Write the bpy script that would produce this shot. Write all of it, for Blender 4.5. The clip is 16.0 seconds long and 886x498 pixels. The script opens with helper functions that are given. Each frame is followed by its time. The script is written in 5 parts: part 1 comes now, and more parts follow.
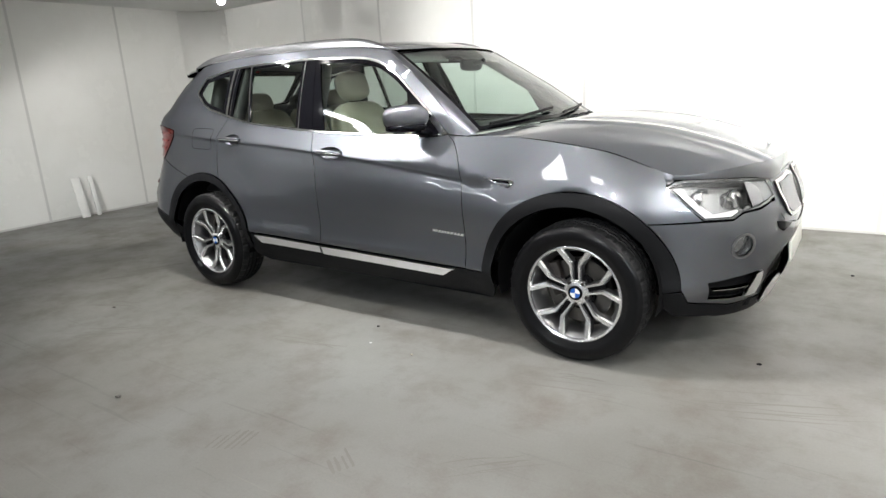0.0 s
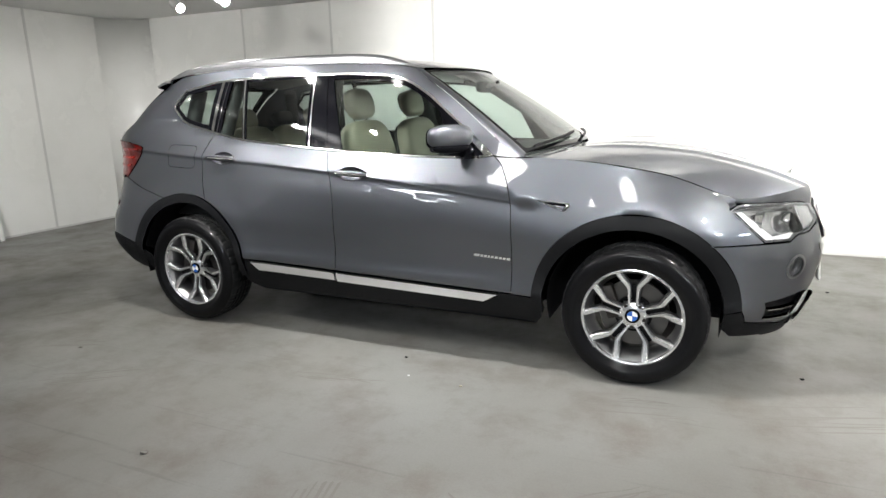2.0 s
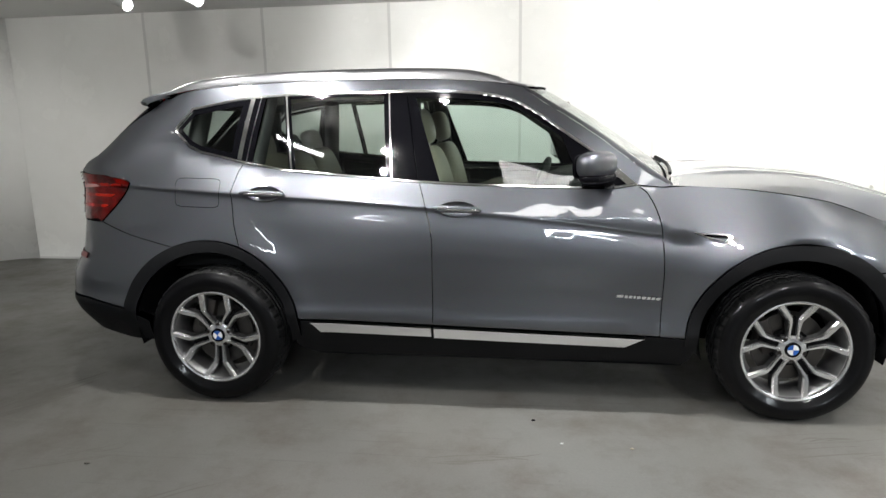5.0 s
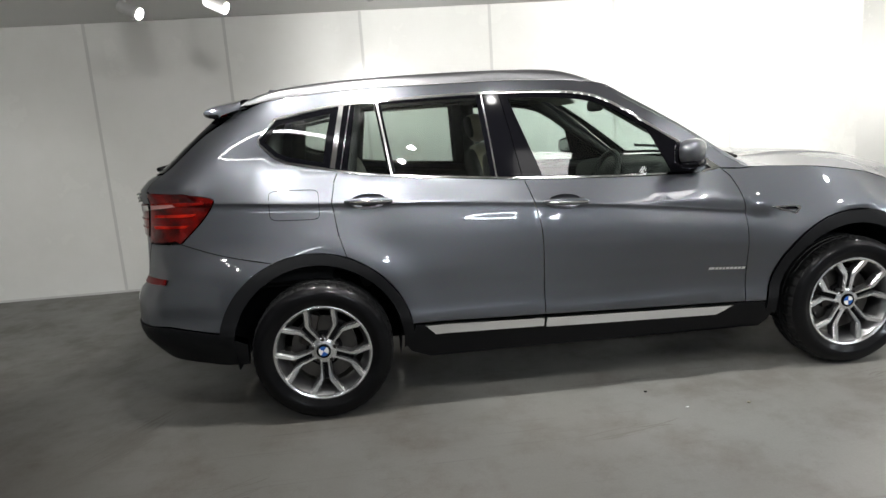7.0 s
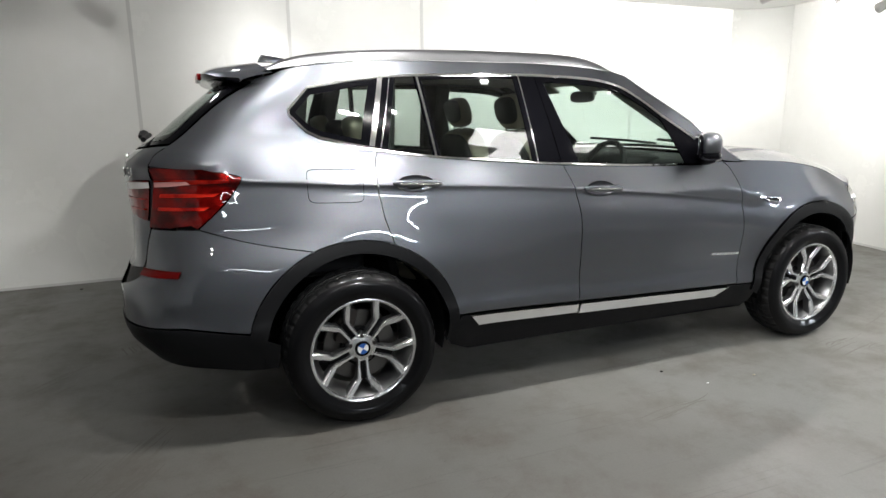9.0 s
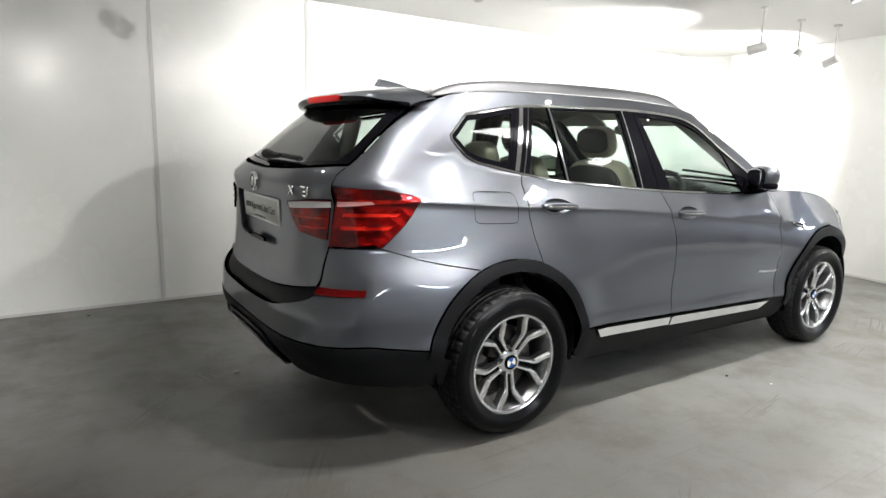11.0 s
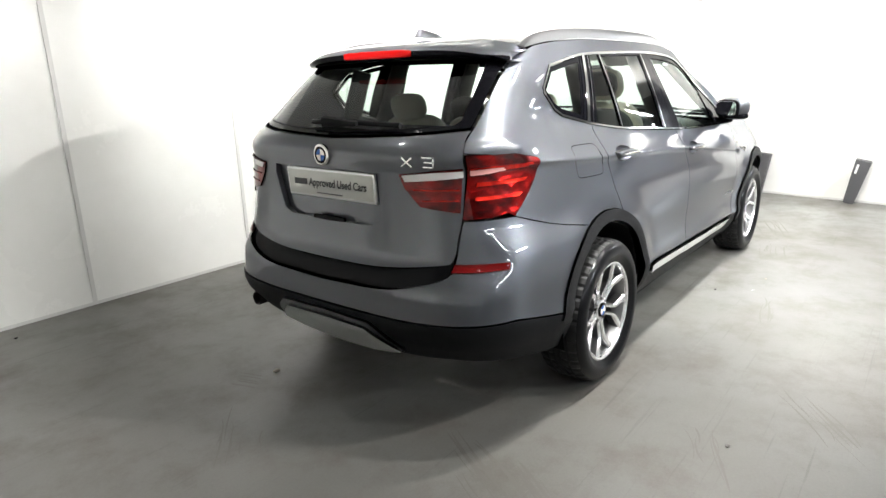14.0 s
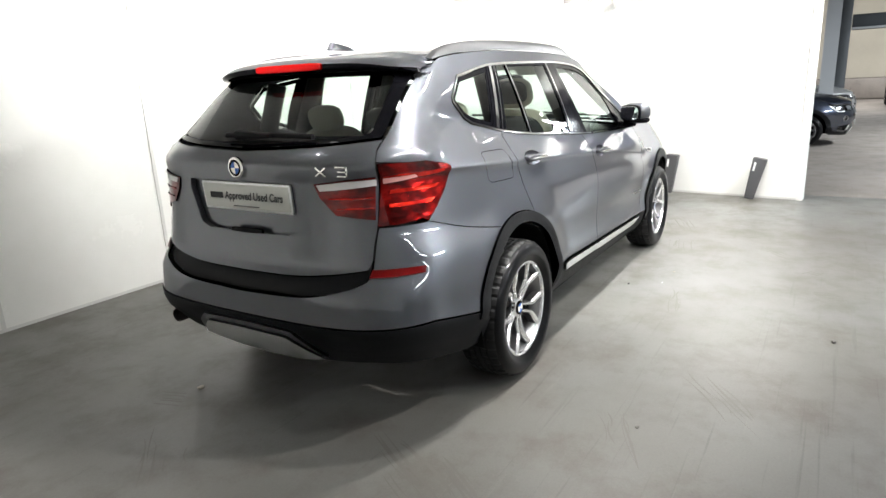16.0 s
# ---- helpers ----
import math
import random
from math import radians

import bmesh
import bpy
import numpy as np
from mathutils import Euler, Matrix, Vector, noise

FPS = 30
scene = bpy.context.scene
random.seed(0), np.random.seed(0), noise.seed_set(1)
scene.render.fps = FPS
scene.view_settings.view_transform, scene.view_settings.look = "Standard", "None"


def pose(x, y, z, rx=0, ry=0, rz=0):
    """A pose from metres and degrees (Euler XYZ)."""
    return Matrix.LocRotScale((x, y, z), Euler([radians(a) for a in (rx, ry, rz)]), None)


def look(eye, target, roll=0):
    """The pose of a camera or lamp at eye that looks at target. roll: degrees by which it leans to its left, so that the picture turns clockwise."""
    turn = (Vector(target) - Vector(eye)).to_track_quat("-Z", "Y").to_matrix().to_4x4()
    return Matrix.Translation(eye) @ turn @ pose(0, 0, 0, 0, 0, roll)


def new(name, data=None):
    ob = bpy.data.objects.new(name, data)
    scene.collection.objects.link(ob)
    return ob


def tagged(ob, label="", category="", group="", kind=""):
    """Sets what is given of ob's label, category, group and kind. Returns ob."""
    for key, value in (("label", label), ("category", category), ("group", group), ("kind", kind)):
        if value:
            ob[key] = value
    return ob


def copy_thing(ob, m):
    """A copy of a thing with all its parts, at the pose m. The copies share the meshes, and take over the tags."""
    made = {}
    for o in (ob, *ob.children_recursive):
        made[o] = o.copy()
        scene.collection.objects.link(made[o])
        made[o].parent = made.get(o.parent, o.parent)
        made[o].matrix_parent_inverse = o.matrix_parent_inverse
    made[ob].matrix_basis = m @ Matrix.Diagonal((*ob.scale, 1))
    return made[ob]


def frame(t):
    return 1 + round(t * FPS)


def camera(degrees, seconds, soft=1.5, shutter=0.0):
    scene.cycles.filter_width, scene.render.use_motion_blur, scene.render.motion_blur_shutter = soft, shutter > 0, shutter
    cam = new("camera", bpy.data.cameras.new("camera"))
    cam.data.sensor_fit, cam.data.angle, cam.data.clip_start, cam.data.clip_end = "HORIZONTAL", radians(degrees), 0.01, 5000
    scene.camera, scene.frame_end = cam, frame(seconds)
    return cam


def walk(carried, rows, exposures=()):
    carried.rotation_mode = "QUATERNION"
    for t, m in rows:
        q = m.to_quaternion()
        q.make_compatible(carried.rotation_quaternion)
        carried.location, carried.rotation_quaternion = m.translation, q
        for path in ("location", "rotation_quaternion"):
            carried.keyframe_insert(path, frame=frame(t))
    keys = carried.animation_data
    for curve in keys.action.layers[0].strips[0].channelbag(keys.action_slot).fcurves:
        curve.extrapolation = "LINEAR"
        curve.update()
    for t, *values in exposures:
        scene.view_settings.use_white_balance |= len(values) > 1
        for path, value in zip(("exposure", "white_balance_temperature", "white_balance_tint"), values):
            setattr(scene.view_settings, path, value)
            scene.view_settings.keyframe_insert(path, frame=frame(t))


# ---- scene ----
from mathutils.geometry import delaunay_2d_cdt

cam = camera(71.0, 16.0)
PATH = [
    (0, (2.523, -3.58, 1.363), (1.417, -1.994, 0.852), -3.2),
    (0.5, (2.361, -3.638, 1.343), (1.377, -1.964, 0.863), -0.3),
    (1, (2.165, -3.659, 1.36), (1.312, -1.908, 0.906), 0.3),
    (1.5, (1.959, -3.74, 1.347), (1.121, -1.978, 0.907), 1.7),
    (2, (1.736, -3.858, 1.365), (0.943, -2.078, 0.915), -1.3),
    (2.5, (1.53, -3.879, 1.343), (0.818, -2.07, 0.874), 1.3),
    (3, (1.28, -3.801, 1.387), (0.693, -1.931, 0.987), -2.2),
    (3.5, (1.02, -3.815, 1.401), (0.544, -1.907, 1.034), -0.2),
    (4, (0.737, -3.85, 1.408), (0.433, -1.911, 1.021), 0.2),
    (4.5, (0.445, -3.793, 1.386), (0.178, -1.842, 1.038), -1.5),
    (5, (0.149, -3.767, 1.403), (-0.096, -1.822, 1.006), -1.0),
    (5.2, (0.021, -3.796, 1.409), (-0.213, -1.852, 0.999), -0.8),
    (7.3, (-1.189, -3.872, 1.403), (-0.892, -1.932, 1.021), -2.1),
    (7.5, (-1.284, -3.829, 1.399), (-0.901, -1.91, 0.983), -0.3),
    (8, (-1.514, -3.638, 1.408), (-0.974, -1.752, 1.019), 0.5),
    (8.5, (-1.749, -3.53, 1.395), (-1.184, -1.654, 0.994), 1.0),
    (9, (-2.049, -3.458, 1.381), (-1.314, -1.647, 0.954), -0.6),
    (9.5, (-2.323, -3.317, 1.384), (-1.477, -1.553, 0.97), -0.1),
    (10, (-2.625, -3.203, 1.407), (-1.744, -1.453, 1.004), 0.1),
    (10.2, (-2.758, -3.185, 1.38), (-1.842, -1.447, 1.005), 0.5),
    (12.3, (-3.8, -2.555, 1.437), (-2.485, -1.123, 0.971), -1.3),
    (12.5, (-3.877, -2.476, 1.462), (-2.558, -1.057, 0.964), -2.7),
    (13, (-3.963, -2.275, 1.449), (-2.569, -0.925, 0.966), -1.8),
    (13.5, (-3.992, -2.12, 1.453), (-2.536, -0.848, 0.939), -2.8),
    (14, (-4.081, -2.028, 1.463), (-2.571, -0.831, 0.928), -1.7),
    (14.5, (-4.196, -1.959, 1.471), (-2.654, -0.799, 0.945), -3.1),
    (15, (-4.226, -1.966, 1.473), (-2.647, -0.856, 0.948), -3.0),
    (15.5, (-4.211, -2.022, 1.472), (-2.59, -0.977, 0.942), -2.0),
    (16, (-4.11, -2.14, 1.462), (-2.474, -1.11, 0.95), -2.7),
]
walk(cam, [(t, look(eye, target, roll)) for t, eye, target, roll in PATH],
     [(0, 0.30), (0.5, 0.36), (1.0, 0.31), (3.0, 0.28), (4.0, -0.20), (5.0, -0.23), (7.5, -0.30), (9.0, -0.18), (10.2, 0.06), (12.3, 0.80), (13.5, 1.04), (15.4, 1.05), (16.0, 0.90)])

# ---------------------------------------------------------------- light
world = bpy.data.worlds.new("world")
scene.world = world
world.use_nodes = True
world.node_tree.nodes["Background"].inputs[0].default_value = (0.75, 0.85, 1.0, 1)
world.node_tree.nodes["Background"].inputs[1].default_value = 0.05
scene.view_settings.exposure = 0.0

CEIL = 2.55          # ceiling height of the booth
WALL_Y = 2.42        # long white wall
REAR_X = -5.62      # end wall behind the car
def front_x(y):     # end wall in front of the car stands slightly askew
    return 4.22 + 0.15 * y

# spots: place, target, watts, cone
SPOTS = [
    ((-2.42, 0.25, 2.2), (0.3, -0.6, 0.8), 45, 90),
    ((-1.90, 0.20, 2.2), (0.9, -0.6, 0.8), 45, 90),
    ((-1.02, 0.00, 2.2), (0.4, 3.0, 1.3), 110, 108),
    ((2.05, 0.20, 2.2), (1.2, 3.0, 1.5), 170, 115),
    ((2.77, 0.20, 2.2), (0.9, -0.2, 1.0), 60, 100),
    ((3.35, 0.20, 2.2), (3.9, 3.0, 1.2), 150, 140),
    ((-1.67, -1.16, 2.25), (-1.60, -0.80, 0.9), 46, 88),
    ((-1.13, -1.16, 2.25), (-1.05, -0.85, 0.9), 85, 90),
    ((-0.95, -2.05, 2.25), (0.0, -0.85, 1.0), 125, 66),
    ((-0.30, -1.16, 2.25), (-0.25, -1.50, 0.0), 52, 108),
    ((0.85, -1.16, 2.25), (1.45, -1.75, 0.0), 150, 124),
    ((2.60, -1.12, 2.2), (2.1, -2.6, 0.0), 125, 104),
    ((-3.00, -2.60, 2.2), (-4.8, 2.4, 1.0), 90, 58),
    ((-3.30, -2.00, 2.25), (-4.9, 0.9, 0.3), 150, 68),
    ((-1.10, -2.60, 2.30), (-1.7, 2.6, 1.2), 165, 90),
    ((1.70, -3.20, 2.2), (1.6, 2.6, 0.9), 105, 88),
    ((3.10, -2.60, 2.2), (3.9, 2.0, 1.3), 200, 122),
]


# lit diffuser panels in the booth ceiling: middle, size, and a short tube lamp: middle, length, turn
LIGHT_PANELS = [((0.33, -2.66), (0.60, 0.56), 14), ((1.35, -2.62), (0.3, 0.3), 12)]
SHORT_TUBES = [((-2.02, -2.46), 0.60, -32, 4)]


# ---------------------------------------------------------------- node helpers
def mat_new(name):
    m = bpy.data.materials.new(name)
    m.use_nodes = True
    nt = m.node_tree
    nt.nodes.clear()
    out = nt.nodes.new("ShaderNodeOutputMaterial")
    return m, nt, out


def nd(nt, kind, **kw):
    n = nt.nodes.new(kind)
    for k, v in kw.items():
        n.inputs[k.replace("_", " ")].default_value = v
    return n


def coords(nt, which="Object"):
    return nt.nodes.new("ShaderNodeTexCoord").outputs[which]


def noise_tex(nt, vec, scale, detail=4.0, rough=0.55, dist=0.0):
    n = nt.nodes.new("ShaderNodeTexNoise")
    n.inputs["Scale"].default_value = scale
    n.inputs["Detail"].default_value = detail
    n.inputs["Roughness"].default_value = rough
    n.inputs["Distortion"].default_value = dist
    nt.links.new(vec, n.inputs["Vector"])
    return n.outputs["Fac"]


def ramp(nt, fac, stops):
    r = nt.nodes.new("ShaderNodeValToRGB")
    els = r.color_ramp.elements
    while len(els) < len(stops):
        els.new(0.5)
    for e, (p, c) in zip(els, stops):
        e.position = p
        e.color = (*c, 1) if len(c) == 3 else c
    nt.links.new(fac, r.inputs[0])
    return r.outputs[0]


def mixc(nt, fac, a, b, mode="MIX"):
    m = nt.nodes.new("ShaderNodeMix")
    m.data_type, m.blend_type = "RGBA", mode
    for sock, v in ((m.inputs[0], fac), (m.inputs[6], a), (m.inputs[7], b)):
        if isinstance(v, bpy.types.NodeSocket):
            nt.links.new(v, sock)
        else:
            sock.default_value = v if not isinstance(v, tuple) else (*v, 1)
    return m.outputs[2]


def bump(nt, height, strength, dist=0.01):
    b = nt.nodes.new("ShaderNodeBump")
    b.inputs["Strength"].default_value = strength
    b.inputs["Distance"].default_value = dist
    nt.links.new(height, b.inputs["Height"])
    return b.outputs[0]


def bsdf(nt, out, **kw):
    b = nd(nt, "ShaderNodeBsdfPrincipled")
    for k, v in kw.items():
        sock = b.inputs[k.replace("_", " ")]
        if isinstance(v, bpy.types.NodeSocket):
            nt.links.new(v, sock)
        else:
            sock.default_value = (*v, 1) if isinstance(v, tuple) and len(v) == 3 else v
    nt.links.new(b.outputs[0], out.inputs[0])
    return b


def simple(name, col, rough=0.5, metal=0.0, grain=120.0, amount=0.12, bumpy=0.0, **kw):
    """A surface with fine grain and a coarser unevenness in its colour."""
    m, nt, out = mat_new(name)
    v = coords(nt)
    dark = tuple(c * (1 - amount) for c in col)
    lite = tuple(min(1, c * (1 + amount)) for c in col)
    big = noise_tex(nt, v, grain / 14, 3)
    fine = noise_tex(nt, v, grain, 5)
    c = mixc(nt, fine, mixc(nt, big, dark, lite), col)
    if bumpy:
        kw["Normal"] = bump(nt, fine, bumpy, 0.002)
    bsdf(nt, out, Base_Color=c, Roughness=rough, Metallic=metal, **kw)
    return m


def thin_glass(name, tint, gloss=1.0):
    m, nt, out = mat_new(name)
    tr = nd(nt, "ShaderNodeBsdfTransparent")
    tr.inputs[0].default_value = (*tint, 1)
    gl = nd(nt, "ShaderNodeBsdfGlossy")
    gl.inputs["Roughness"].default_value = 0.01
    lw = nd(nt, "ShaderNodeLayerWeight")
    lw.inputs[0].default_value = 0.5
    pw = nt.nodes.new("ShaderNodeMath")
    pw.operation = "POWER"
    pw.inputs[1].default_value = 5.0
    nt.links.new(lw.outputs["Facing"], pw.inputs[0])
    fr = nt.nodes.new("ShaderNodeMath")
    fr.operation = "MULTIPLY_ADD"
    fr.inputs[1].default_value, fr.inputs[2].default_value = 0.92, 0.055 * gloss
    nt.links.new(pw.outputs[0], fr.inputs[0])
    mx = nd(nt, "ShaderNodeMixShader")
    nt.links.new(fr.outputs[0], mx.inputs[0])
    nt.links.new(tr.outputs[0], mx.inputs[1])
    nt.links.new(gl.outputs[0], mx.inputs[2])
    nt.links.new(mx.outputs[0], out.inputs[0])
    return m


def emitter(name, col, strength):
    m, nt, out = mat_new(name)
    e = nd(nt, "ShaderNodeEmission")
    e.inputs[0].default_value = (*col, 1)
    e.inputs[1].default_value = strength
    nt.links.new(e.outputs[0], out.inputs[0])
    return m


# ---------------------------------------------------------------- materials
def paint_material(name, col):
    m, nt, out = mat_new(name)
    v = coords(nt)
    vor = nt.nodes.new("ShaderNodeTexVoronoi")
    vor.inputs["Scale"].default_value = 900
    nt.links.new(v, vor.inputs["Vector"])
    big = noise_tex(nt, v, 1.3, 2)
    c1 = mixc(nt, big, tuple(c * 0.94 for c in col), tuple(c * 1.06 for c in col))
    c = mixc(nt, 0.25, c1, vor.outputs["Color"], "SOFT_LIGHT")
    bsdf(nt, out, Base_Color=c, Metallic=0.85, Roughness=0.38, Specular_Tint=(0.35, 0.36, 0.39), Coat_Weight=1.0, Coat_Roughness=0.02, Coat_IOR=1.62)
    return m


PAINT = paint_material("grey_metallic_paint", (0.107, 0.112, 0.127))
DARK_PAINT = paint_material("dark_blue_paint", (0.03, 0.035, 0.05))
PLASTIC = simple("black_textured_plastic", (0.0060, 0.0062, 0.007), 0.52, grain=400, bumpy=0.25, Specular_IOR_Level=0.14)
GLOSS_BLACK = simple("gloss_black", (0.003, 0.003, 0.004), 0.09, Specular_IOR_Level=0.07)
CHROME = simple("satin_chrome", (0.85, 0.85, 0.84), 0.09, 1.0, amount=0.04)
SILVER = simple("brushed_silver", (0.88, 0.88, 0.88), 0.28, 0.85, grain=300, amount=0.06)
ALLOY = simple("silver_alloy", (0.82, 0.82, 0.825), 0.20, 0.92, grain=200, amount=0.05)
TREAD = simple("tread_rubber", (0.009, 0.009, 0.0095), 0.6, grain=250, bumpy=0.2, Specular_IOR_Level=0.3)
RUBBER = simple("tyre_rubber", (0.0025, 0.0025, 0.003), 0.5, grain=250, bumpy=0.06, Specular_IOR_Level=0.06, Coat_Weight=0.28, Coat_Roughness=0.14)
IRON = simple("brake_iron", (0.035, 0.030, 0.028), 0.45, 0.6, grain=90, amount=0.35)
VOID = simple("underbody_black", (0.004, 0.004, 0.0045), 0.9, Specular_IOR_Level=0.1)
LEATHER = simple("beige_leather", (0.30, 0.272, 0.212), 0.48, grain=260, bumpy=0.2)
TRIM_DARK = simple("dark_interior_plastic", (0.012, 0.012, 0.013), 0.65, grain=300, bumpy=0.15)
TRIM_BEIGE = simple("beige_interior_trim", (0.36, 0.33, 0.27), 0.6, grain=300)
HEADLINER = simple("grey_headliner_cloth", (0.28, 0.28, 0.27), 0.9, grain=500)
GLASS = thin_glass("green_tinted_glass", (0.74, 0.83, 0.785))
DARK_GLASS = thin_glass("rear_privacy_glass", (0.69, 0.76, 0.72), 1.4)
LENS = thin_glass("clear_lens", (0.95, 0.96, 0.97))
RAIL = simple("satin_aluminium", (0.22, 0.22, 0.23), 0.32, 0.9, grain=300, amount=0.06)
LAMP_INNER = simple("lamp_inner_grey", (0.48, 0.48, 0.49), 0.18, 0.95)
BARREL = simple("wheel_barrel_silver", (0.24, 0.24, 0.245), 0.3, 0.9)
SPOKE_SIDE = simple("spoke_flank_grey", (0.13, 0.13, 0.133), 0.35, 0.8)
BOLT_WELL = simple("wheel_bolt_well", (0.06, 0.06, 0.062), 0.4, 0.7)
DISC = simple("brake_disc_steel", (0.11, 0.105, 0.10), 0.32, 0.9, grain=90, amount=0.2)
LAMP_GREY = simple("lamp_cover_grey", (0.24, 0.24, 0.25), 0.2, 0.6, Coat_Weight=1.0)
WHITE_LENS = simple("white_lamp_lens", (0.68, 0.66, 0.66), 0.12, Coat_Weight=1.0)
PINK_LENS = simple("pale_pink_lens", (0.50, 0.24, 0.23), 0.12, Coat_Weight=1.0)
PLATE = simple("plate_white", (0.62, 0.62, 0.58), 0.35)
INK = simple("black_print", (0.02, 0.02, 0.022), 0.5)
BLUE = simple("badge_blue", (0.02, 0.10, 0.40), 0.2, Coat_Weight=1.0)
BADGE_WHITE = simple("badge_white", (0.8, 0.8, 0.8), 0.2, Coat_Weight=1.0)


def red_lens(name, col, dark, metal):
    """Red plastic over faceted reflectors: each facet leans its own way."""
    m, nt, out = mat_new(name)
    v = coords(nt)
    mp = nt.nodes.new("ShaderNodeMapping")
    mp.inputs["Scale"].default_value = (17, 17, 24)
    mp.inputs["Rotation"].default_value = (0.3, 0.4, 0.2)
    nt.links.new(v, mp.inputs[0])
    facet = nt.nodes.new("ShaderNodeTexVoronoi")
    facet.inputs["Scale"].default_value = 1.0
    nt.links.new(mp.outputs[0], facet.inputs["Vector"])
    cells = noise_tex(nt, v, 14, 3, 0.5)
    c = ramp(nt, cells, [(0.38, dark), (0.62, col)])
    bsdf(nt, out, Base_Color=c, Metallic=metal, Roughness=0.24, Specular_IOR_Level=0.05, Coat_Weight=0.8, Coat_Roughness=0.01,
         Normal=bump(nt, facet.outputs["Distance"], 0.75, 0.007))
    return m


RED = red_lens("red_lamp_lens", (0.24, 0.003, 0.002), (0.045, 0.0005, 0.0005), 0.75)
LIGHT_RED = red_lens("bright_red_light_bar", (0.62, 0.022, 0.010), (0.24, 0.003, 0.002), 0.6)
BRAKE_RED = simple("brake_light_lens", (0.34, 0.003, 0.003), 0.25, grain=300, Specular_IOR_Level=0.05, Coat_Weight=0.3)
RED_FLAT = simple("red_reflector", (0.095, 0.0009, 0.001), 0.35, grain=500, Specular_IOR_Level=0.08, Coat_Weight=0.25)


def wall_material():
    m, nt, out = mat_new("white_wall_panel")
    v = coords(nt)
    wavy = noise_tex(nt, v, 1.1, 2, 0.5)
    dirt = noise_tex(nt, v, 2.2, 6, 0.6)
    c = ramp(nt, dirt, [(0.25, (0.77, 0.77, 0.745)), (0.6, (0.82, 0.82, 0.80))])
    rgh = ramp(nt, dirt, [(0.3, (0.30, 0.30, 0.30)), (0.7, (0.20, 0.20, 0.20))])
    bsdf(nt, out, Base_Color=c, Roughness=rgh, Specular_IOR_Level=0.35, Normal=bump(nt, wavy, 0.22, 0.03))
    return m


WALL = wall_material()
JOINT = simple("wall_joint_strip", (0.60, 0.60, 0.585), 0.4)
CEILING = simple("ceiling_paint", (0.70, 0.70, 0.685), 0.6, grain=30, amount=0.05)


def floor_material(name, lo, hi, stain, rough):
    """Worn concrete: broad tone changes, blotches, dragged streaks dark and pale, fine specks."""
    m, nt, out = mat_new(name)
    v = coords(nt)
    big = noise_tex(nt, v, 0.45, 5, 0.55, 0.2)
    mid = noise_tex(nt, v, 2.6, 8, 0.68, 0.1)
    fine = noise_tex(nt, v, 90, 5, 0.7)
    speck = noise_tex(nt, v, 34, 3, 0.5)
    patch = noise_tex(nt, v, 1.1, 6, 0.62, 0.6)
    c = ramp(nt, big, [(0.3, lo), (0.7, hi)])
    c = mixc(nt, ramp(nt, mid, [(0.48, (0, 0, 0)), (0.78, (0.75, 0.75, 0.75))]), c, stain)
    c = mixc(nt, ramp(nt, patch, [(0.50, (0, 0, 0)), (0.72, (0.30, 0.30, 0.30))]), c, tuple(t * 0.9 for t in stain))
    for turn, seed, wide, cut, tone in ((0.45, 0.0, 11.0, 0.635, 0.55), (1.25, 7.0, 11.0, 0.640, 0.55), (-0.5, 13.0, 14.0, 0.645, 0.5), (0.9, 21.0, 20.0, 0.66, 1.7), (-0.2, 31.0, 18.0, 0.66, 1.6), (0.62, 43.0, 30.0, 0.655, 0.45)):
        mp = nt.nodes.new("ShaderNodeMapping")
        mp.inputs["Scale"].default_value = (0.30, wide, 1)
        mp.inputs["Location"].default_value = (seed, seed, 0)
        mp.inputs["Rotation"].default_value = (0, 0, turn)
        nt.links.new(v, mp.inputs[0])
        drag = noise_tex(nt, mp.outputs[0], 2.2, 6, 0.6, 0.1)
        c = mixc(nt, ramp(nt, drag, [(cut, (0, 0, 0)), (cut + 0.06, (0.34, 0.34, 0.34))]), c, tuple(min(1, t * tone) for t in lo))
    c = mixc(nt, ramp(nt, speck, [(0.68, (0, 0, 0)), (0.80, (0.35, 0.35, 0.35))]), c, tuple(t * 0.55 for t in lo))
    c = mixc(nt, 0.2, c, fine, "SOFT_LIGHT")
    r = ramp(nt, mid, [(0.3, (rough,) * 3), (0.75, (min(1, rough + 0.25),) * 3)])
    bsdf(nt, out, Base_Color=c, Roughness=r, Specular_IOR_Level=0.34, Normal=bump(nt, mid, 0.10, 0.004))
    return m


FLOOR = floor_material("grey_painted_concrete", (0.112, 0.106, 0.093), (0.160, 0.161, 0.155), (0.083, 0.067, 0.053), 0.30)
YARD = floor_material("brown_bare_concrete", (0.17, 0.145, 0.125), (0.24, 0.21, 0.185), (0.11, 0.10, 0.09), 0.5)
STEEL = simple("dark_steel", (0.06, 0.065, 0.07), 0.5, 0.3, grain=20, amount=0.3)
GREY_POST = simple("grey_column_paint", (0.35, 0.36, 0.37), 0.5, grain=12)
BIN_GREY = simple("dark_grey_plastic", (0.07, 0.07, 0.075), 0.5, grain=60)
STONE = simple("pale_stone_wall", (0.42, 0.38, 0.31), 0.9, grain=9, amount=0.4)
SPOT_BODY = simple("spot_white_body", (0.55, 0.55, 0.54), 0.4)
MARK = simple("rubber_scuff", (0.106, 0.099, 0.088), 0.5, grain=25, amount=0.35)
GLOW = emitter("lamp_glow", (1.0, 0.98, 0.95), 90)
TUBE = emitter("tube_glow", (0.93, 0.97, 1.0), 30)


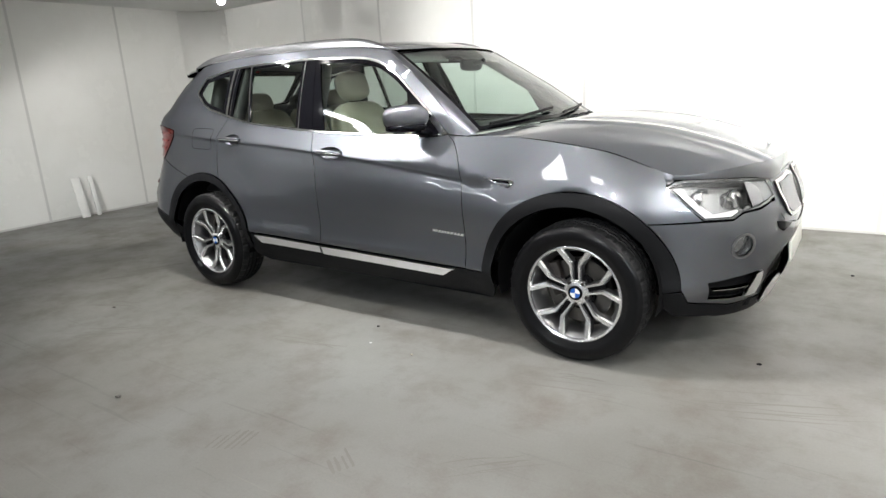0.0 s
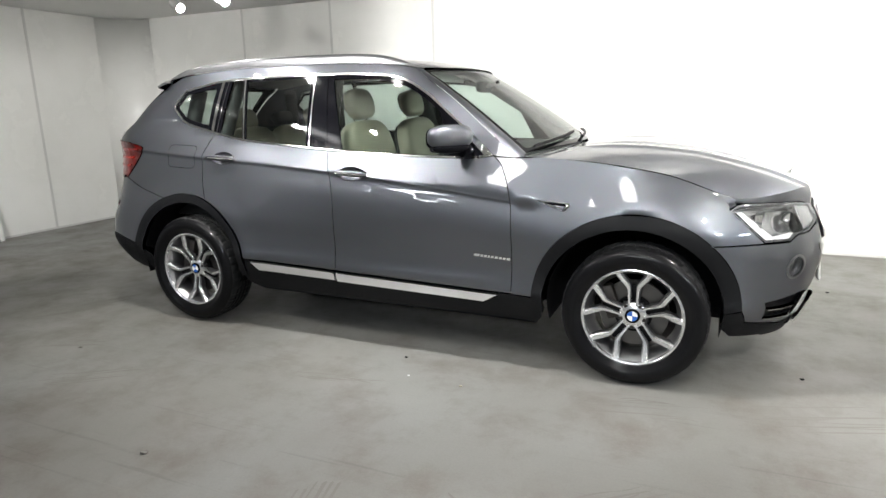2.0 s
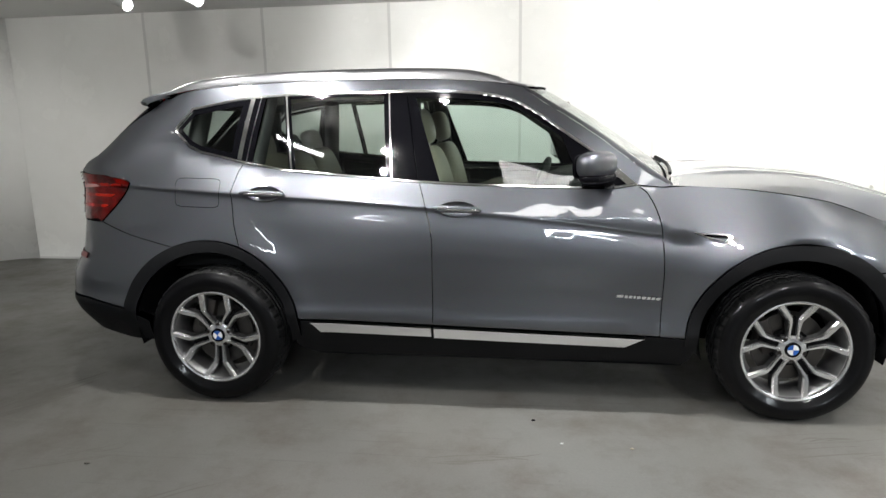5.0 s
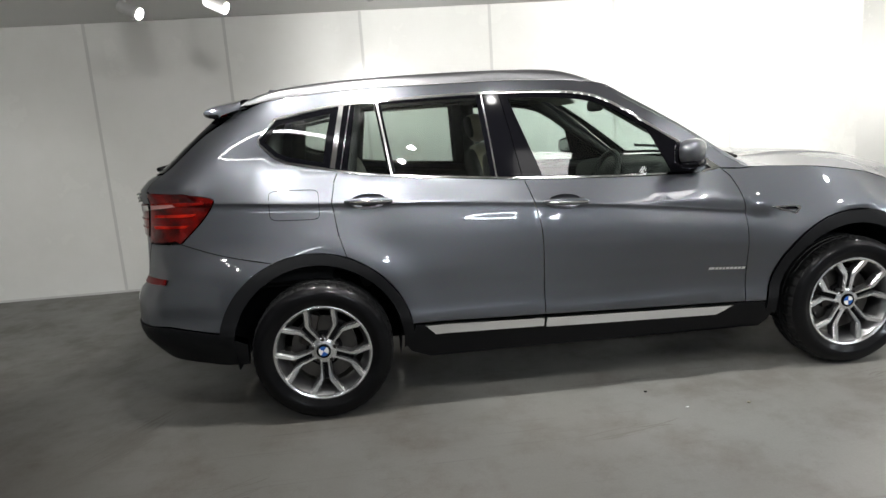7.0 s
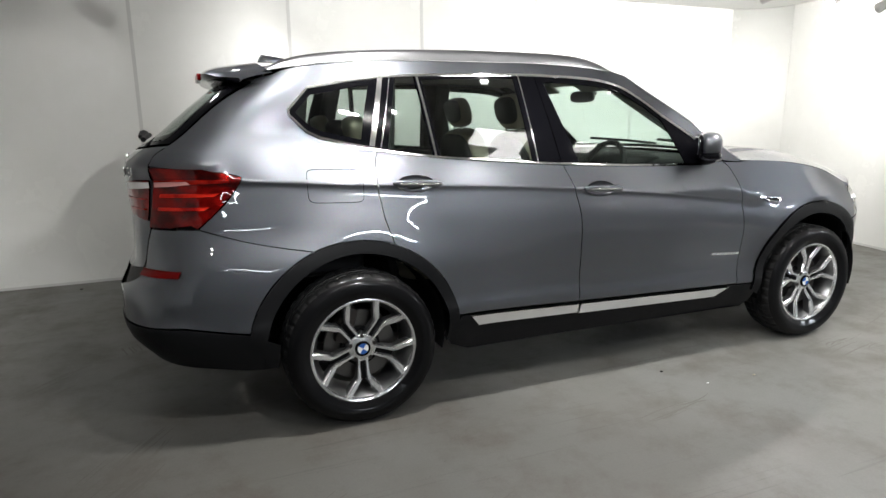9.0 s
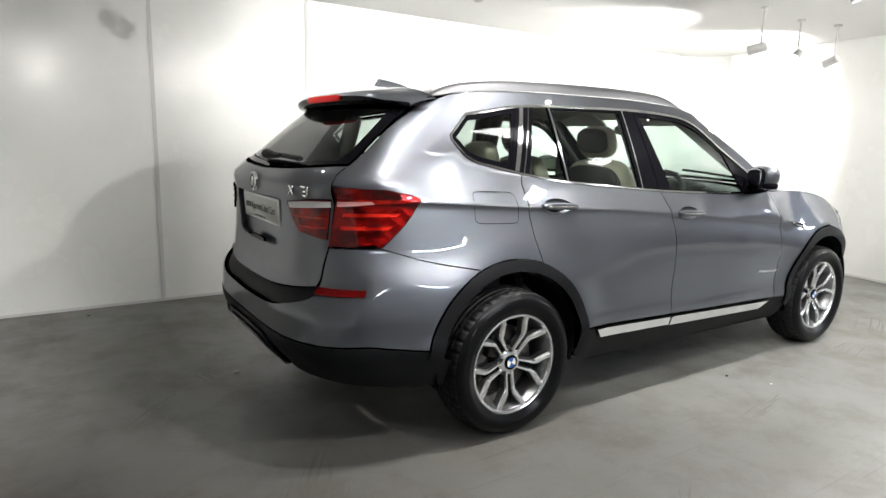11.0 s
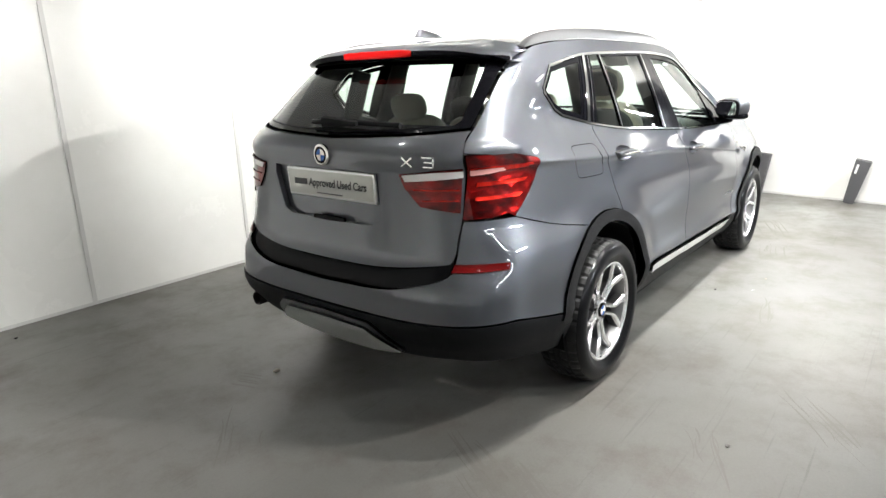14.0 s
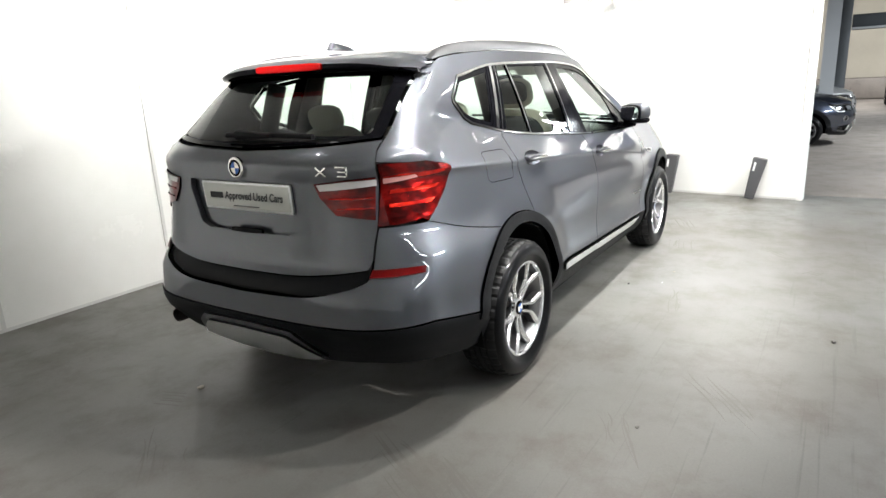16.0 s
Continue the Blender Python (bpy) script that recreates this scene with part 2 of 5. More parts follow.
# ---------------------------------------------------------------- mesh helpers
def make_mesh(name, verts, faces, mat, parent=None, label="", smooth=True, normals=None):
    me = bpy.data.meshes.new(name)
    me.from_pydata([tuple(map(float, v)) for v in verts], [], [tuple(map(int, f)) for f in faces])
    me.materials.append(mat)
    me.update()
    if smooth:
        me.polygons.foreach_set("use_smooth", [True] * len(me.polygons))
        if normals is not None:
            me.normals_split_custom_set_from_vertices([tuple(map(float, n)) for n in normals])
    ob = new(name, me)
    if parent is not None:
        ob.parent = parent
    if label:
        ob["label"] = label
    return ob


def part(name, bm, mat, parent=None, label="", smooth=True, sharp=40):
    """Links a bmesh as one object, under parent if there is one."""
    me = bpy.data.meshes.new(name)
    bmesh.ops.recalc_face_normals(bm, faces=bm.faces)
    if smooth:
        for e in bm.edges:
            e.smooth = not (len(e.link_faces) == 2 and e.calc_face_angle(0) > radians(sharp))
        for f in bm.faces:
            f.smooth = True
    bm.to_mesh(me)
    bm.free()
    me.materials.append(mat)
    ob = new(name, me)
    if parent is not None:
        ob.parent = parent
    if label:
        ob["label"] = label
    return ob


def rbox(c, s, r=0.01, seg=2, m=None, bm=None):
    """A box of centre c and size s with rounded edges."""
    bm = bm or bmesh.new()
    g = bmesh.ops.create_cube(bm, size=1.0)
    bmesh.ops.scale(bm, vec=s, verts=g["verts"])
    if r:
        es = list({e for v in g["verts"] for e in v.link_edges})
        got = bmesh.ops.bevel(bm, geom=es, offset=min(r, min(s) * 0.49), segments=seg, affect="EDGES", profile=0.5)
        vs = list({v for f in got["faces"] for v in f.verts} | {v for v in g["verts"] if v.is_valid})
    else:
        vs = g["verts"]
    if m is not None:
        bmesh.ops.transform(bm, matrix=m, verts=vs)
    bmesh.ops.translate(bm, vec=c, verts=vs)
    return bm


def blob(c, s, p=3.0, m=None, bm=None, nu=28, nv=16):
    """A cushion: superellipsoid of half sizes s."""
    bm = bm or bmesh.new()
    rows = []
    f = lambda a: math.copysign(abs(a) ** (2 / p), a)
    for j in range(nv + 1):
        b = -math.pi / 2 + math.pi * j / nv
        row = []
        for i in range(nu):
            a = 2 * math.pi * i / nu
            v = Vector((s[0] * f(math.cos(b)) * f(math.cos(a)), s[1] * f(math.cos(b)) * f(math.sin(a)), s[2] * f(math.sin(b))))
            if m is not None:
                v = m @ v
            row.append(bm.verts.new(v + Vector(c)))
        rows.append(row)
    for j in range(nv):
        for i in range(nu):
            bm.faces.new((rows[j][i], rows[j][(i + 1) % nu], rows[j + 1][(i + 1) % nu], rows[j + 1][i]))
    bmesh.ops.remove_doubles(bm, verts=bm.verts, dist=1e-5)
    return bm


def lathe(profile, n=64, bm=None, closed=False):
    """Turns (radius, y) pairs about the y axis."""
    bm = bm or bmesh.new()
    rings = []
    for r, y in profile:
        rings.append([bm.verts.new((r * math.cos(2 * math.pi * i / n), y, r * math.sin(2 * math.pi * i / n))) for i in range(n)])
    pairs = list(zip(rings, rings[1:])) + ([(rings[-1], rings[0])] if closed else [])
    for a, b in pairs:
        for i in range(n):
            bm.faces.new((a[i], a[(i + 1) % n], b[(i + 1) % n], b[i]))
    return bm


def tube(points, r, n=10, bm=None, flat=1.0, caps=True):
    """A round bar along points; flat scales its height."""
    bm = bm or bmesh.new()
    pts = [Vector(p) for p in points]
    rad = r if isinstance(r, (list, tuple)) else [r] * len(pts)
    rings = []
    for k, p in enumerate(pts):
        d = (pts[min(k + 1, len(pts) - 1)] - pts[max(k - 1, 0)]).normalized()
        up = Vector((0, 0, 1)) if abs(d.z) < 0.95 else Vector((1, 0, 0))
        s = d.cross(up).normalized()
        u = s.cross(d)
        rings.append([bm.verts.new(p + rad[k] * (math.cos(2 * math.pi * i / n) * s + flat * math.sin(2 * math.pi * i / n) * u)) for i in range(n)])
    for a, b in zip(rings, rings[1:]):
        for i in range(n):
            bm.faces.new((a[i], a[(i + 1) % n], b[(i + 1) % n], b[i]))
    if caps:
        bm.faces.new(rings[0])
        bm.faces.new(rings[-1])
    return bm


def spline(pts, per=8):
    """Catmull-Rom through points of any dimension."""
    p = [np.array(q, float) for q in pts]
    p = [2 * p[0] - p[1]] + p + [2 * p[-1] - p[-2]]
    out = []
    for i in range(1, len(p) - 2):
        for k in range(per):
            t = k / per
            out.append(0.5 * (2 * p[i] + (p[i + 1] - p[i - 1]) * t + (2 * p[i - 1] - 5 * p[i] + 4 * p[i + 1] - p[i + 2]) * t * t
                              + (3 * p[i] - p[i - 1] - 3 * p[i + 1] + p[i + 2]) * t ** 3))
    out.append(p[-2])
    return [tuple(q) for q in out]


def pch(xs, ys):
    """A smooth curve through knots without overshoot."""
    xs, ys = np.array(xs, float), np.array(ys, float)
    h, d = np.diff(xs), np.diff(ys) / np.diff(xs)
    m = np.zeros_like(xs)
    for i in range(1, len(xs) - 1):
        if d[i - 1] * d[i] > 0:
            w1, w2 = 2 * h[i] + h[i - 1], h[i] + 2 * h[i - 1]
            m[i] = (w1 + w2) / (w1 / d[i - 1] + w2 / d[i])
    m[0], m[-1] = d[0], d[-1]

    def f(x):
        x = np.clip(np.asarray(x, float), xs[0], xs[-1])
        i = np.clip(np.searchsorted(xs, x, side="right") - 1, 0, len(h) - 1)
        t = (x - xs[i]) / h[i]
        return ((2 * t ** 3 - 3 * t ** 2 + 1) * ys[i] + (t ** 3 - 2 * t ** 2 + t) * h[i] * m[i]
                + (-2 * t ** 3 + 3 * t ** 2) * ys[i + 1] + (t ** 3 - t ** 2) * h[i] * m[i + 1])
    return f


# ---------------------------------------------------------------- car body surface
# The skin wraps from the middle of the tail (u = 0) along the right flank (1.6 to 4.0) to the middle of the nose (5.6) and on round the left.
XR, XF, NR, NF = -1.3, 1.1, 4.7, 3.0
crease = pch([-2.3, -1.87, -1.29, -0.7, -0.30, 0.1, 0.36, 0.79, 1.2, 2.3], [1.15, 1.135, 1.083, 1.050, 1.018, 0.980, 0.952, 0.899, 0.87, 0.85])
crease_y = pch([-2.3, -1.9, -1.7, -1.52, -1.29, -1.0, -0.3, 0.3, 0.79, 1.1, 2.3], [0.768, 0.780, 0.798, 0.820, 0.838, 0.855, 0.885, 0.898, 0.908, 0.9066, 0.9066])
low_sec = pch([0, 0.175, 0.27, 0.325, 0.40, 0.48, 0.60, 0.72, 0.82, 0.89, 0.94, 0.972, 1.0], [0.80, 0.872, 0.903, 0.912, 0.902, 0.900, 0.906, 0.907, 0.902, 0.893, 0.883, 0.8785, 0.8865])
lean_in = pch([0, 0.45, 0.595, 0.774, 0.9, 1.0], [0, 0, 0.2, 0.87, 1, 1])
belt_z = pch([-2.3, -1.85, -1.6, -1.51, -1.27, -0.975, -0.47, -0.236, 0.36, 0.7, 1.1], [1.30, 1.30, 1.30, 1.272, 1.222, 1.179, 1.141, 1.121, 1.10, 1.10, 1.09])
belt_y = pch([-2.3, -1.85, -1.6, -1.51, -1.27, -0.975, -0.47, -0.236, 0.36, 0.7, 1.1], [0.745, 0.745, 0.686, 0.692, 0.722, 0.772, 0.808, 0.820, 0.830, 0.842, 0.835])
eave_z = pch([-1.80, -1.68, -1.4, -1.0, -0.5, -0.1, 0.08, 0.18, 0.32], [1.545, 1.572, 1.606, 1.622, 1.622, 1.608, 1.588, 1.568, 1.532])
top_sec = pch([0, 0.2, 0.5, 0.827, 1.0], [0.902, 0.852, 0.775, 0.668, 0.606])
tail_x = pch([0.2, 0.30, 0.38, 0.46, 0.52, 0.64, 0.70, 0.76, 0.95, 1.10, 1.17, 1.22, 1.27, 1.40, 1.53, 1.62, 1.70],
             [2.16, 2.24, 2.31, 2.37, 2.385, 2.385, 2.36, 2.32, 2.31, 2.315, 2.322, 2.285, 2.21, 2.055, 1.89, 1.77, 1.66])
nose_x = pch([0.15, 0.25, 0.35, 0.45, 0.60, 0.72, 0.82, 0.88, 0.95, 1.05], [2.09, 2.155, 2.20, 2.238, 2.262, 2.250, 2.215, 2.172, 2.08, 1.85])
WHEELS = ((-1.395, 0.345), (1.405, 0.345))


def half_width(x, z):
    zc, yc = crease(x), crease_y(x)
    q = (z - 0.2) / (zc - 0.2)
    lo = np.where(z < zc, low_sec(q) + (yc - 0.885) * lean_in(q), yc + 0.02 * (z - zc))
    wing = np.where(z < zc, yc - 0.0046 + 0.41 * (zc - z), top_sec((z - zc) / (1.64 - zc)))
    zb, yb = belt_z(x), belt_y(x)
    shoulder = yc - 0.004 - (yc - yb) * (z - zc) / (zb - zc)
    s = (z - zb) / (eave_z(x) - zb)
    glass = yb + (0.614 - yb) * s + np.where((s > 0) & (s < 1), 0.05 * s * (1 - s), 0)
    cabin = 0.5 * (shoulder + glass + np.sqrt((shoulder - glass) ** 2 + 0.008 ** 2))
    cabin = np.where(z < zc, shoulder, cabin)
    k = np.clip((x - 0.6) / 0.4, 0, 1)
    k = k * k * (3 - 2 * k)
    hi = cabin * (1 - k) + wing * k
    both_sides = 0.5 * (lo + hi - np.sqrt((lo - hi) ** 2 + 0.0035 ** 2))
    return both_sides * (1 - 0.010 * (x / 1.3) ** 2 * (np.abs(x) < 1.35) - 0.010 * (np.abs(x) >= 1.35))


def skin(u, z):
    u, z = np.asarray(u, float), np.asarray(z, float)
    sg = np.where((u < 0) | (u > 5.6), -1.0, 1.0)
    u = np.abs(u)
    u = np.where(u > 5.6, 11.2 - u, u)
    rear, front = u < 1.6, u > 4.0
    xe = np.where(rear, XR - (1.6 - u) / 1.6, np.where(front, XF + (u - 4.0) / 1.6, XR + u - 1.6))
    b = half_width(xe, z)
    th = np.where(rear, u, 5.6 - u) / 1.6 * math.pi / 2
    c, s = np.cos(th), np.sin(th)
    a = np.where(rear, tail_x(z) + XR, nose_x(z) - XF)
    n = np.where(rear, NR, NF)
    r = ((np.abs(c) / a) ** n + (np.abs(s) / b) ** n) ** (-1 / n)
    x = np.where(rear, XR - r * c, np.where(front, XF + r * c, xe))
    y = np.where(rear | front, r * s, b)
    for wx, wz in WHEELS:
        d = np.hypot(x - wx, z - wz - 0.05)
        y = y + np.where(y > 0.5, 0.018 * np.exp(-((d - 0.46) / 0.10) ** 2), 0)
    return np.stack([x, -sg * y, z], -1)


def crease_at(u):
    """Height of the shoulder crease at u on the right."""
    u = np.asarray(u, float)
    return crease(np.where(u < 1.6, XR - (1.6 - u) / 1.6, np.where(u > 4.0, XF + (u - 4.0) / 1.6, XR + u - 1.6)))


def to_u(kind, v, z):
    """u of the point at height z that lies at x = v on the flank ("s"), or v to the right of the middle on the tail ("r") or nose ("f")."""
    if kind == "s" and XR <= v <= XF:
        return 1.6 + v - XR
    rear = kind == "r" or (kind == "s" and v < XR)
    u = 1.2 if rear else 4.4
    n = NR if rear else NF
    for _ in range(6):
        xe = XR - (1.6 - u) / 1.6 if rear else XF + (u - 4.0) / 1.6
        b = float(half_width(np.array(xe), np.array(z)))
        a = float(tail_x(z)) + XR if rear else float(nose_x(z)) - XF
        if kind == "s":
            q = min(0.999, (XR - v if rear else v - XF) / a)
            th = math.atan2(b * (1 - q ** n) ** (1 / n), q * a)
        else:
            q = min(0.999, abs(v) / b)
            th = math.atan2(q * b, a * (1 - q ** n) ** (1 / n))
        u = th / (math.pi / 2) * 1.6
        u = u if rear else 5.6 - u
    if kind != "s" and v < 0:
        u = -u if rear else 11.2 - u
    return u


def line(kind, *pts, smooth=False):
    """A run of outline points: (x or y, z) pairs, straight or as a smooth curve."""
    pts = [tuple(p) for p in pts]
    if smooth and len(pts) > 2:
        pts = spline(pts, 6)
    else:
        fine = []
        for p, q in zip(pts, pts[1:]):
            k = max(1, int(math.dist(p, q) / 0.04))
            fine += [(p[0] + (q[0] - p[0]) * i / k, p[1] + (q[1] - p[1]) * i / k) for i in range(k)]
        pts = fine + [pts[-1]]
    return [(to_u(kind, a, z), z) for a, z in pts]


def arch(cx, cz, a, b, a0, a1, n=28):
    """A wheel-arch curve from angle a0 to a1 in degrees, 0 pointing forward."""
    return [(to_u("s", cx + a * math.cos(radians(t)), cz + b * math.sin(radians(t))), cz + b * math.sin(radians(t)))
            for t in np.linspace(a0, a1, n)]


def tidy(loop, step=0.045):
    out = []
    for i, p in enumerate(loop):
        q = loop[(i + 1) % len(loop)]
        d = math.dist(p, q)
        if d < 1e-4:
            continue
        k = max(1, math.ceil(d / step))
        out += [(p[0] + (q[0] - p[0]) * j / k, p[1] + (q[1] - p[1]) * j / k) for j in range(k)]
    return np.array(out)


def area2(p):
    x, y = p[:, 0], p[:, 1]
    return float(np.sum(x * np.roll(y, -1) - np.roll(x, -1) * y))


def shrink(p, d):
    """Moves a loop inward by d."""
    if area2(p) < 0:
        p = p[::-1]
    a, b = p - np.roll(p, 1, 0), np.roll(p, -1, 0) - p
    a /= np.linalg.norm(a, axis=1)[:, None] + 1e-12
    b /= np.linalg.norm(b, axis=1)[:, None] + 1e-12
    na, nb = np.stack([-a[:, 1], a[:, 0]], 1), np.stack([-b[:, 1], b[:, 0]], 1)
    m = na + nb
    m /= np.maximum(np.sum(m * na, 1), 0.4)[:, None]
    return p + d * m


def inside(p, q):
    """Which points q lie within the loop p."""
    x, y = q[:, 0][:, None], q[:, 1][:, None]
    x0, y0 = p[:, 0][None], p[:, 1][None]
    x1, y1 = np.roll(p[:, 0], -1)[None], np.roll(p[:, 1], -1)[None]
    cross = ((y0 > y) != (y1 > y)) & (x < (x1 - x0) * (y - y0) / (y1 - y0 + 1e-15) + x0)
    return cross.sum(1) % 2 == 1


def panel(name, loop, mat, parent, label="", holes=(), off=0.0, depth=0.012, gap=0.0022, h=0.045, surf=skin, flip=False):
    """A sheet on a surface, bounded by a loop and holes, its rims turned in by depth."""
    loops = [shrink(tidy(loop), gap)] + [shrink(tidy(q), -gap) for q in holes]
    lo, hi = loops[0].min(0), loops[0].max(0)
    gx, gy = np.meshgrid(np.arange(lo[0] + h / 2, hi[0], h), np.arange(lo[1] + h / 2, hi[1], h))
    g = np.stack([gx.ravel(), gy.ravel()], 1)
    if len(g):
        g = g[inside(loops[0], g)]
    for q in loops[1:]:
        if len(g):
            g = g[~inside(q, g)]
    ring = np.concatenate(loops)
    if len(g):
        g = g[np.min(np.hypot(g[:, None, 0] - ring[None, :, 0], g[:, None, 1] - ring[None, :, 1]), 1) > h * 0.4]
    allp = np.concatenate([ring, g]) if len(g) else ring
    edges, k = [], 0
    if surf is skin and lo[0] > -1.2 and hi[0] < 4.7 and hi[0] - lo[0] > 0.3:
        cu = np.arange(lo[0] - 0.02, hi[0] + 0.02, 0.016)
        if len(g):
            g = g[np.abs(g[:, 1] - crease_at(g[:, 0]) + 0.020) > 0.044]
        for dz in (-0.050, -0.034, -0.023, -0.014, -0.004, 0.004, 0.014):
            row = np.stack([cu, crease_at(cu) + dz], 1)
            row = row[inside(loops[0], row)]
            for q in loops[1:]:
                row = row[~inside(q, row)] if len(row) else row
            if len(row):
                row = row[np.min(np.hypot(row[:, None, 0] - ring[None, :, 0], row[:, None, 1] - ring[None, :, 1]), 1) > 0.005]
            if len(row):
                ring = np.concatenate([ring, row])
        allp = np.concatenate([ring, g]) if len(g) else ring
    for q in loops:
        edges += [(k + i, k + (i + 1) % len(q)) for i in range(len(q))]
        k += len(q)
    vs, es, fs, ov, _, _ = delaunay_2d_cdt([Vector(p) for p in allp], edges, [], 0, 1e-6)
    p = np.array([tuple(v) for v in vs])
    f = np.array([q for q in fs if len(q) == 3])
    c = p[f].mean(1)
    keep = inside(loops[0], c)
    for q in loops[1:]:
        keep &= ~inside(q, c)
    f = f[keep]
    v, n = sheet(p, surf)
    v = v + off * n
    fn = np.cross(v[f[:, 1]] - v[f[:, 0]], v[f[:, 2]] - v[f[:, 0]])
    bad = np.sum(fn * n[f[:, 0]], 1) < 0
    f[bad] = f[bad][:, ::-1]
    verts, norms, faces = [v], [n], [tuple(q) for q in f]
    if depth:
        k = len(v)
        for q in loops:
            rv, rn = sheet(q, surf)
            rv = rv + off * rn
            t = np.roll(rv, -1, 0) - np.roll(rv, 1, 0)
            side = np.cross(t, rn)
            side /= np.linalg.norm(side, axis=1)[:, None] + 1e-12
            if np.sum(np.cross(rv - rv.mean(0), t) * rn) < 0:
                side = -side
            m = len(q)
            verts += [rv, rv - depth * rn]
            norms += [side * 0.8 + rn * 0.6, side]
            faces += [(k + i, k + (i + 1) % m, k + m + (i + 1) % m, k + m + i) for i in range(m)]
            k += 2 * m
    v, n = np.concatenate(verts), np.concatenate(norms)
    if flip:
        v, n = v * (1, -1, 1), n * (1, -1, 1)
        faces = [q[::-1] for q in faces]
    return make_mesh(name, v, faces, mat, parent, label, normals=n)


def sheet(p, surf):
    e = 1e-3
    v = surf(p[:, 0], p[:, 1])
    n = np.cross(surf(p[:, 0] + e, p[:, 1]) - surf(p[:, 0] - e, p[:, 1]), surf(p[:, 0], p[:, 1] + e) - surf(p[:, 0], p[:, 1] - e))
    n /= np.linalg.norm(n, axis=1)[:, None] + 1e-12
    return v, n


def both(name, loop, mat, parent, label="", **kw):
    a = panel(name, loop, mat, parent, label, **kw)
    b = panel(name, loop, mat, parent, label, flip=True, **kw)
    return a, b


# ---------------------------------------------------------------- booth
def structure(ob, label="", category=""):
    return tagged(ob, label, category, "", "structure")


def slab(name, lo, hi, mat, label="", r=0.0, parent=None):
    c = [(a + b) / 2 for a, b in zip(lo, hi)]
    s = [b - a for a, b in zip(lo, hi)]
    return part(name, rbox(c, s, r), mat, parent, label)


def wall_sheet(a, b, z0, z1, thick, lift=0.0):
    """An upright board from plan point a to b; its face looks to the left of the way a to b."""
    a, b = Vector((*a, 0)), Vector((*b, 0))
    d = (b - a).normalized()
    n = Vector((-d.y, d.x, 0))
    bm = bmesh.new()
    c = (a + b) / 2 + n * (lift - thick / 2)
    rot = Matrix.Rotation(math.atan2(d.y, d.x), 4, "Z")
    return rbox((c.x, c.y, (z0 + z1) / 2), ((b - a).length, thick, z1 - z0), 0.0, m=rot, bm=bm)


def clad_wall(name, a, b, label, cuts):
    """A wall backing with separate white panels and joint strips at the given distances along it."""
    a, b = Vector(a), Vector(b)
    d = (b - a).normalized()
    root = structure(part(name, wall_sheet(a, b, 0, CEIL, 0.10, -0.02), WALL), label, "wall")
    edges = [0.0] + cuts + [(b - a).length]
    for s, e in zip(edges, edges[1:]):
        part("panel", wall_sheet(a + d * (s + 0.004), a + d * (e - 0.004), 0.02, CEIL - 0.004, 0.015), WALL, root)
    for s in cuts:
        part("joint_strip", wall_sheet(a + d * (s - 0.014), a + d * (s + 0.014), 0.02, CEIL - 0.006, 0.004, 0.006), JOINT, root)
    part("skirting_seal", wall_sheet(a, b, 0.0, 0.022, 0.01, 0.004), JOINT, root, "grey seal strip at the foot of the wall")
    return root


def round_corner(name, c, r, a0, a1, label):
    """A curved white corner sheet about the plan point c."""
    n = 14
    v, f = [], []
    for i in range(n + 1):
        t = radians(a0 + (a1 - a0) * i / n)
        for rr in (r, r + 0.03):
            for z in (0.0, CEIL - 0.003):
                v.append((c[0] + rr * math.cos(t), c[1] + rr * math.sin(t), z))
    for i in range(n):
        k = 4 * i
        f += [(k, k + 4, k + 5, k + 1), (k + 2, k + 3, k + 7, k + 6), (k + 1, k + 5, k + 7, k + 3), (k, k + 2, k + 6, k + 4)]
    return structure(make_mesh(name, v, f, WALL), label, "wall")


RC = 0.45
seams = [-3.64, -2.385, -1.115, 0.14, 1.39, 2.64]
x_in = REAR_X + RC
fx_end = front_x(WALL_Y) - RC - 0.06
clad_wall("wall_north", (fx_end, WALL_Y), (x_in, WALL_Y), "long white plastic-clad wall with upright joints", [fx_end - s for s in reversed(seams)])
clad_wall("wall_west", (REAR_X, WALL_Y - RC), (REAR_X, -6.0), "white plastic-clad end wall with upright joints", [0.9, 2.15, 3.4, 4.65, 5.9, 7.15])
WALL_END = -1.92
fa, fb = (front_x(WALL_END), WALL_END), (front_x(WALL_Y - RC), WALL_Y - RC)
clad_wall("wall_east", fa, fb, "white plastic-clad end wall beside the doorway", [])
round_corner("wall_corner", (REAR_X + RC, WALL_Y - RC), RC, 90, 180, "curved white corner panel")
round_corner("wall_corner", (front_x(WALL_Y - RC) - RC, WALL_Y - RC), RC, 0, 90, "curved white corner panel")
structure(part("jamb", wall_sheet((fa[0] + 0.30, fa[1] - 0.004), (fa[0] - 0.02, fa[1] - 0.004), 0.0, CEIL, 0.06), WALL), "white end face of the booth wall", "wall")
structure(slab("wall_outer", (4.7, WALL_END, 0), (4.8, 2.9, 4.4), STEEL), "dark outer sheet of the booth", "wall")


def big_floor(name, x0, x1, y0, y1, z, mat):
    v = [(x0, y0, z), (x1, y0, z), (x1, y1, z), (x0, y1, z), (x0, y0, z - 0.1), (x1, y0, z - 0.1), (x1, y1, z - 0.1), (x0, y1, z - 0.1)]
    return make_mesh(name, v, [(0, 1, 2, 3), (7, 6, 5, 4), (0, 4, 5, 1), (1, 5, 6, 2), (2, 6, 7, 3), (3, 7, 4, 0)], mat, smooth=False)


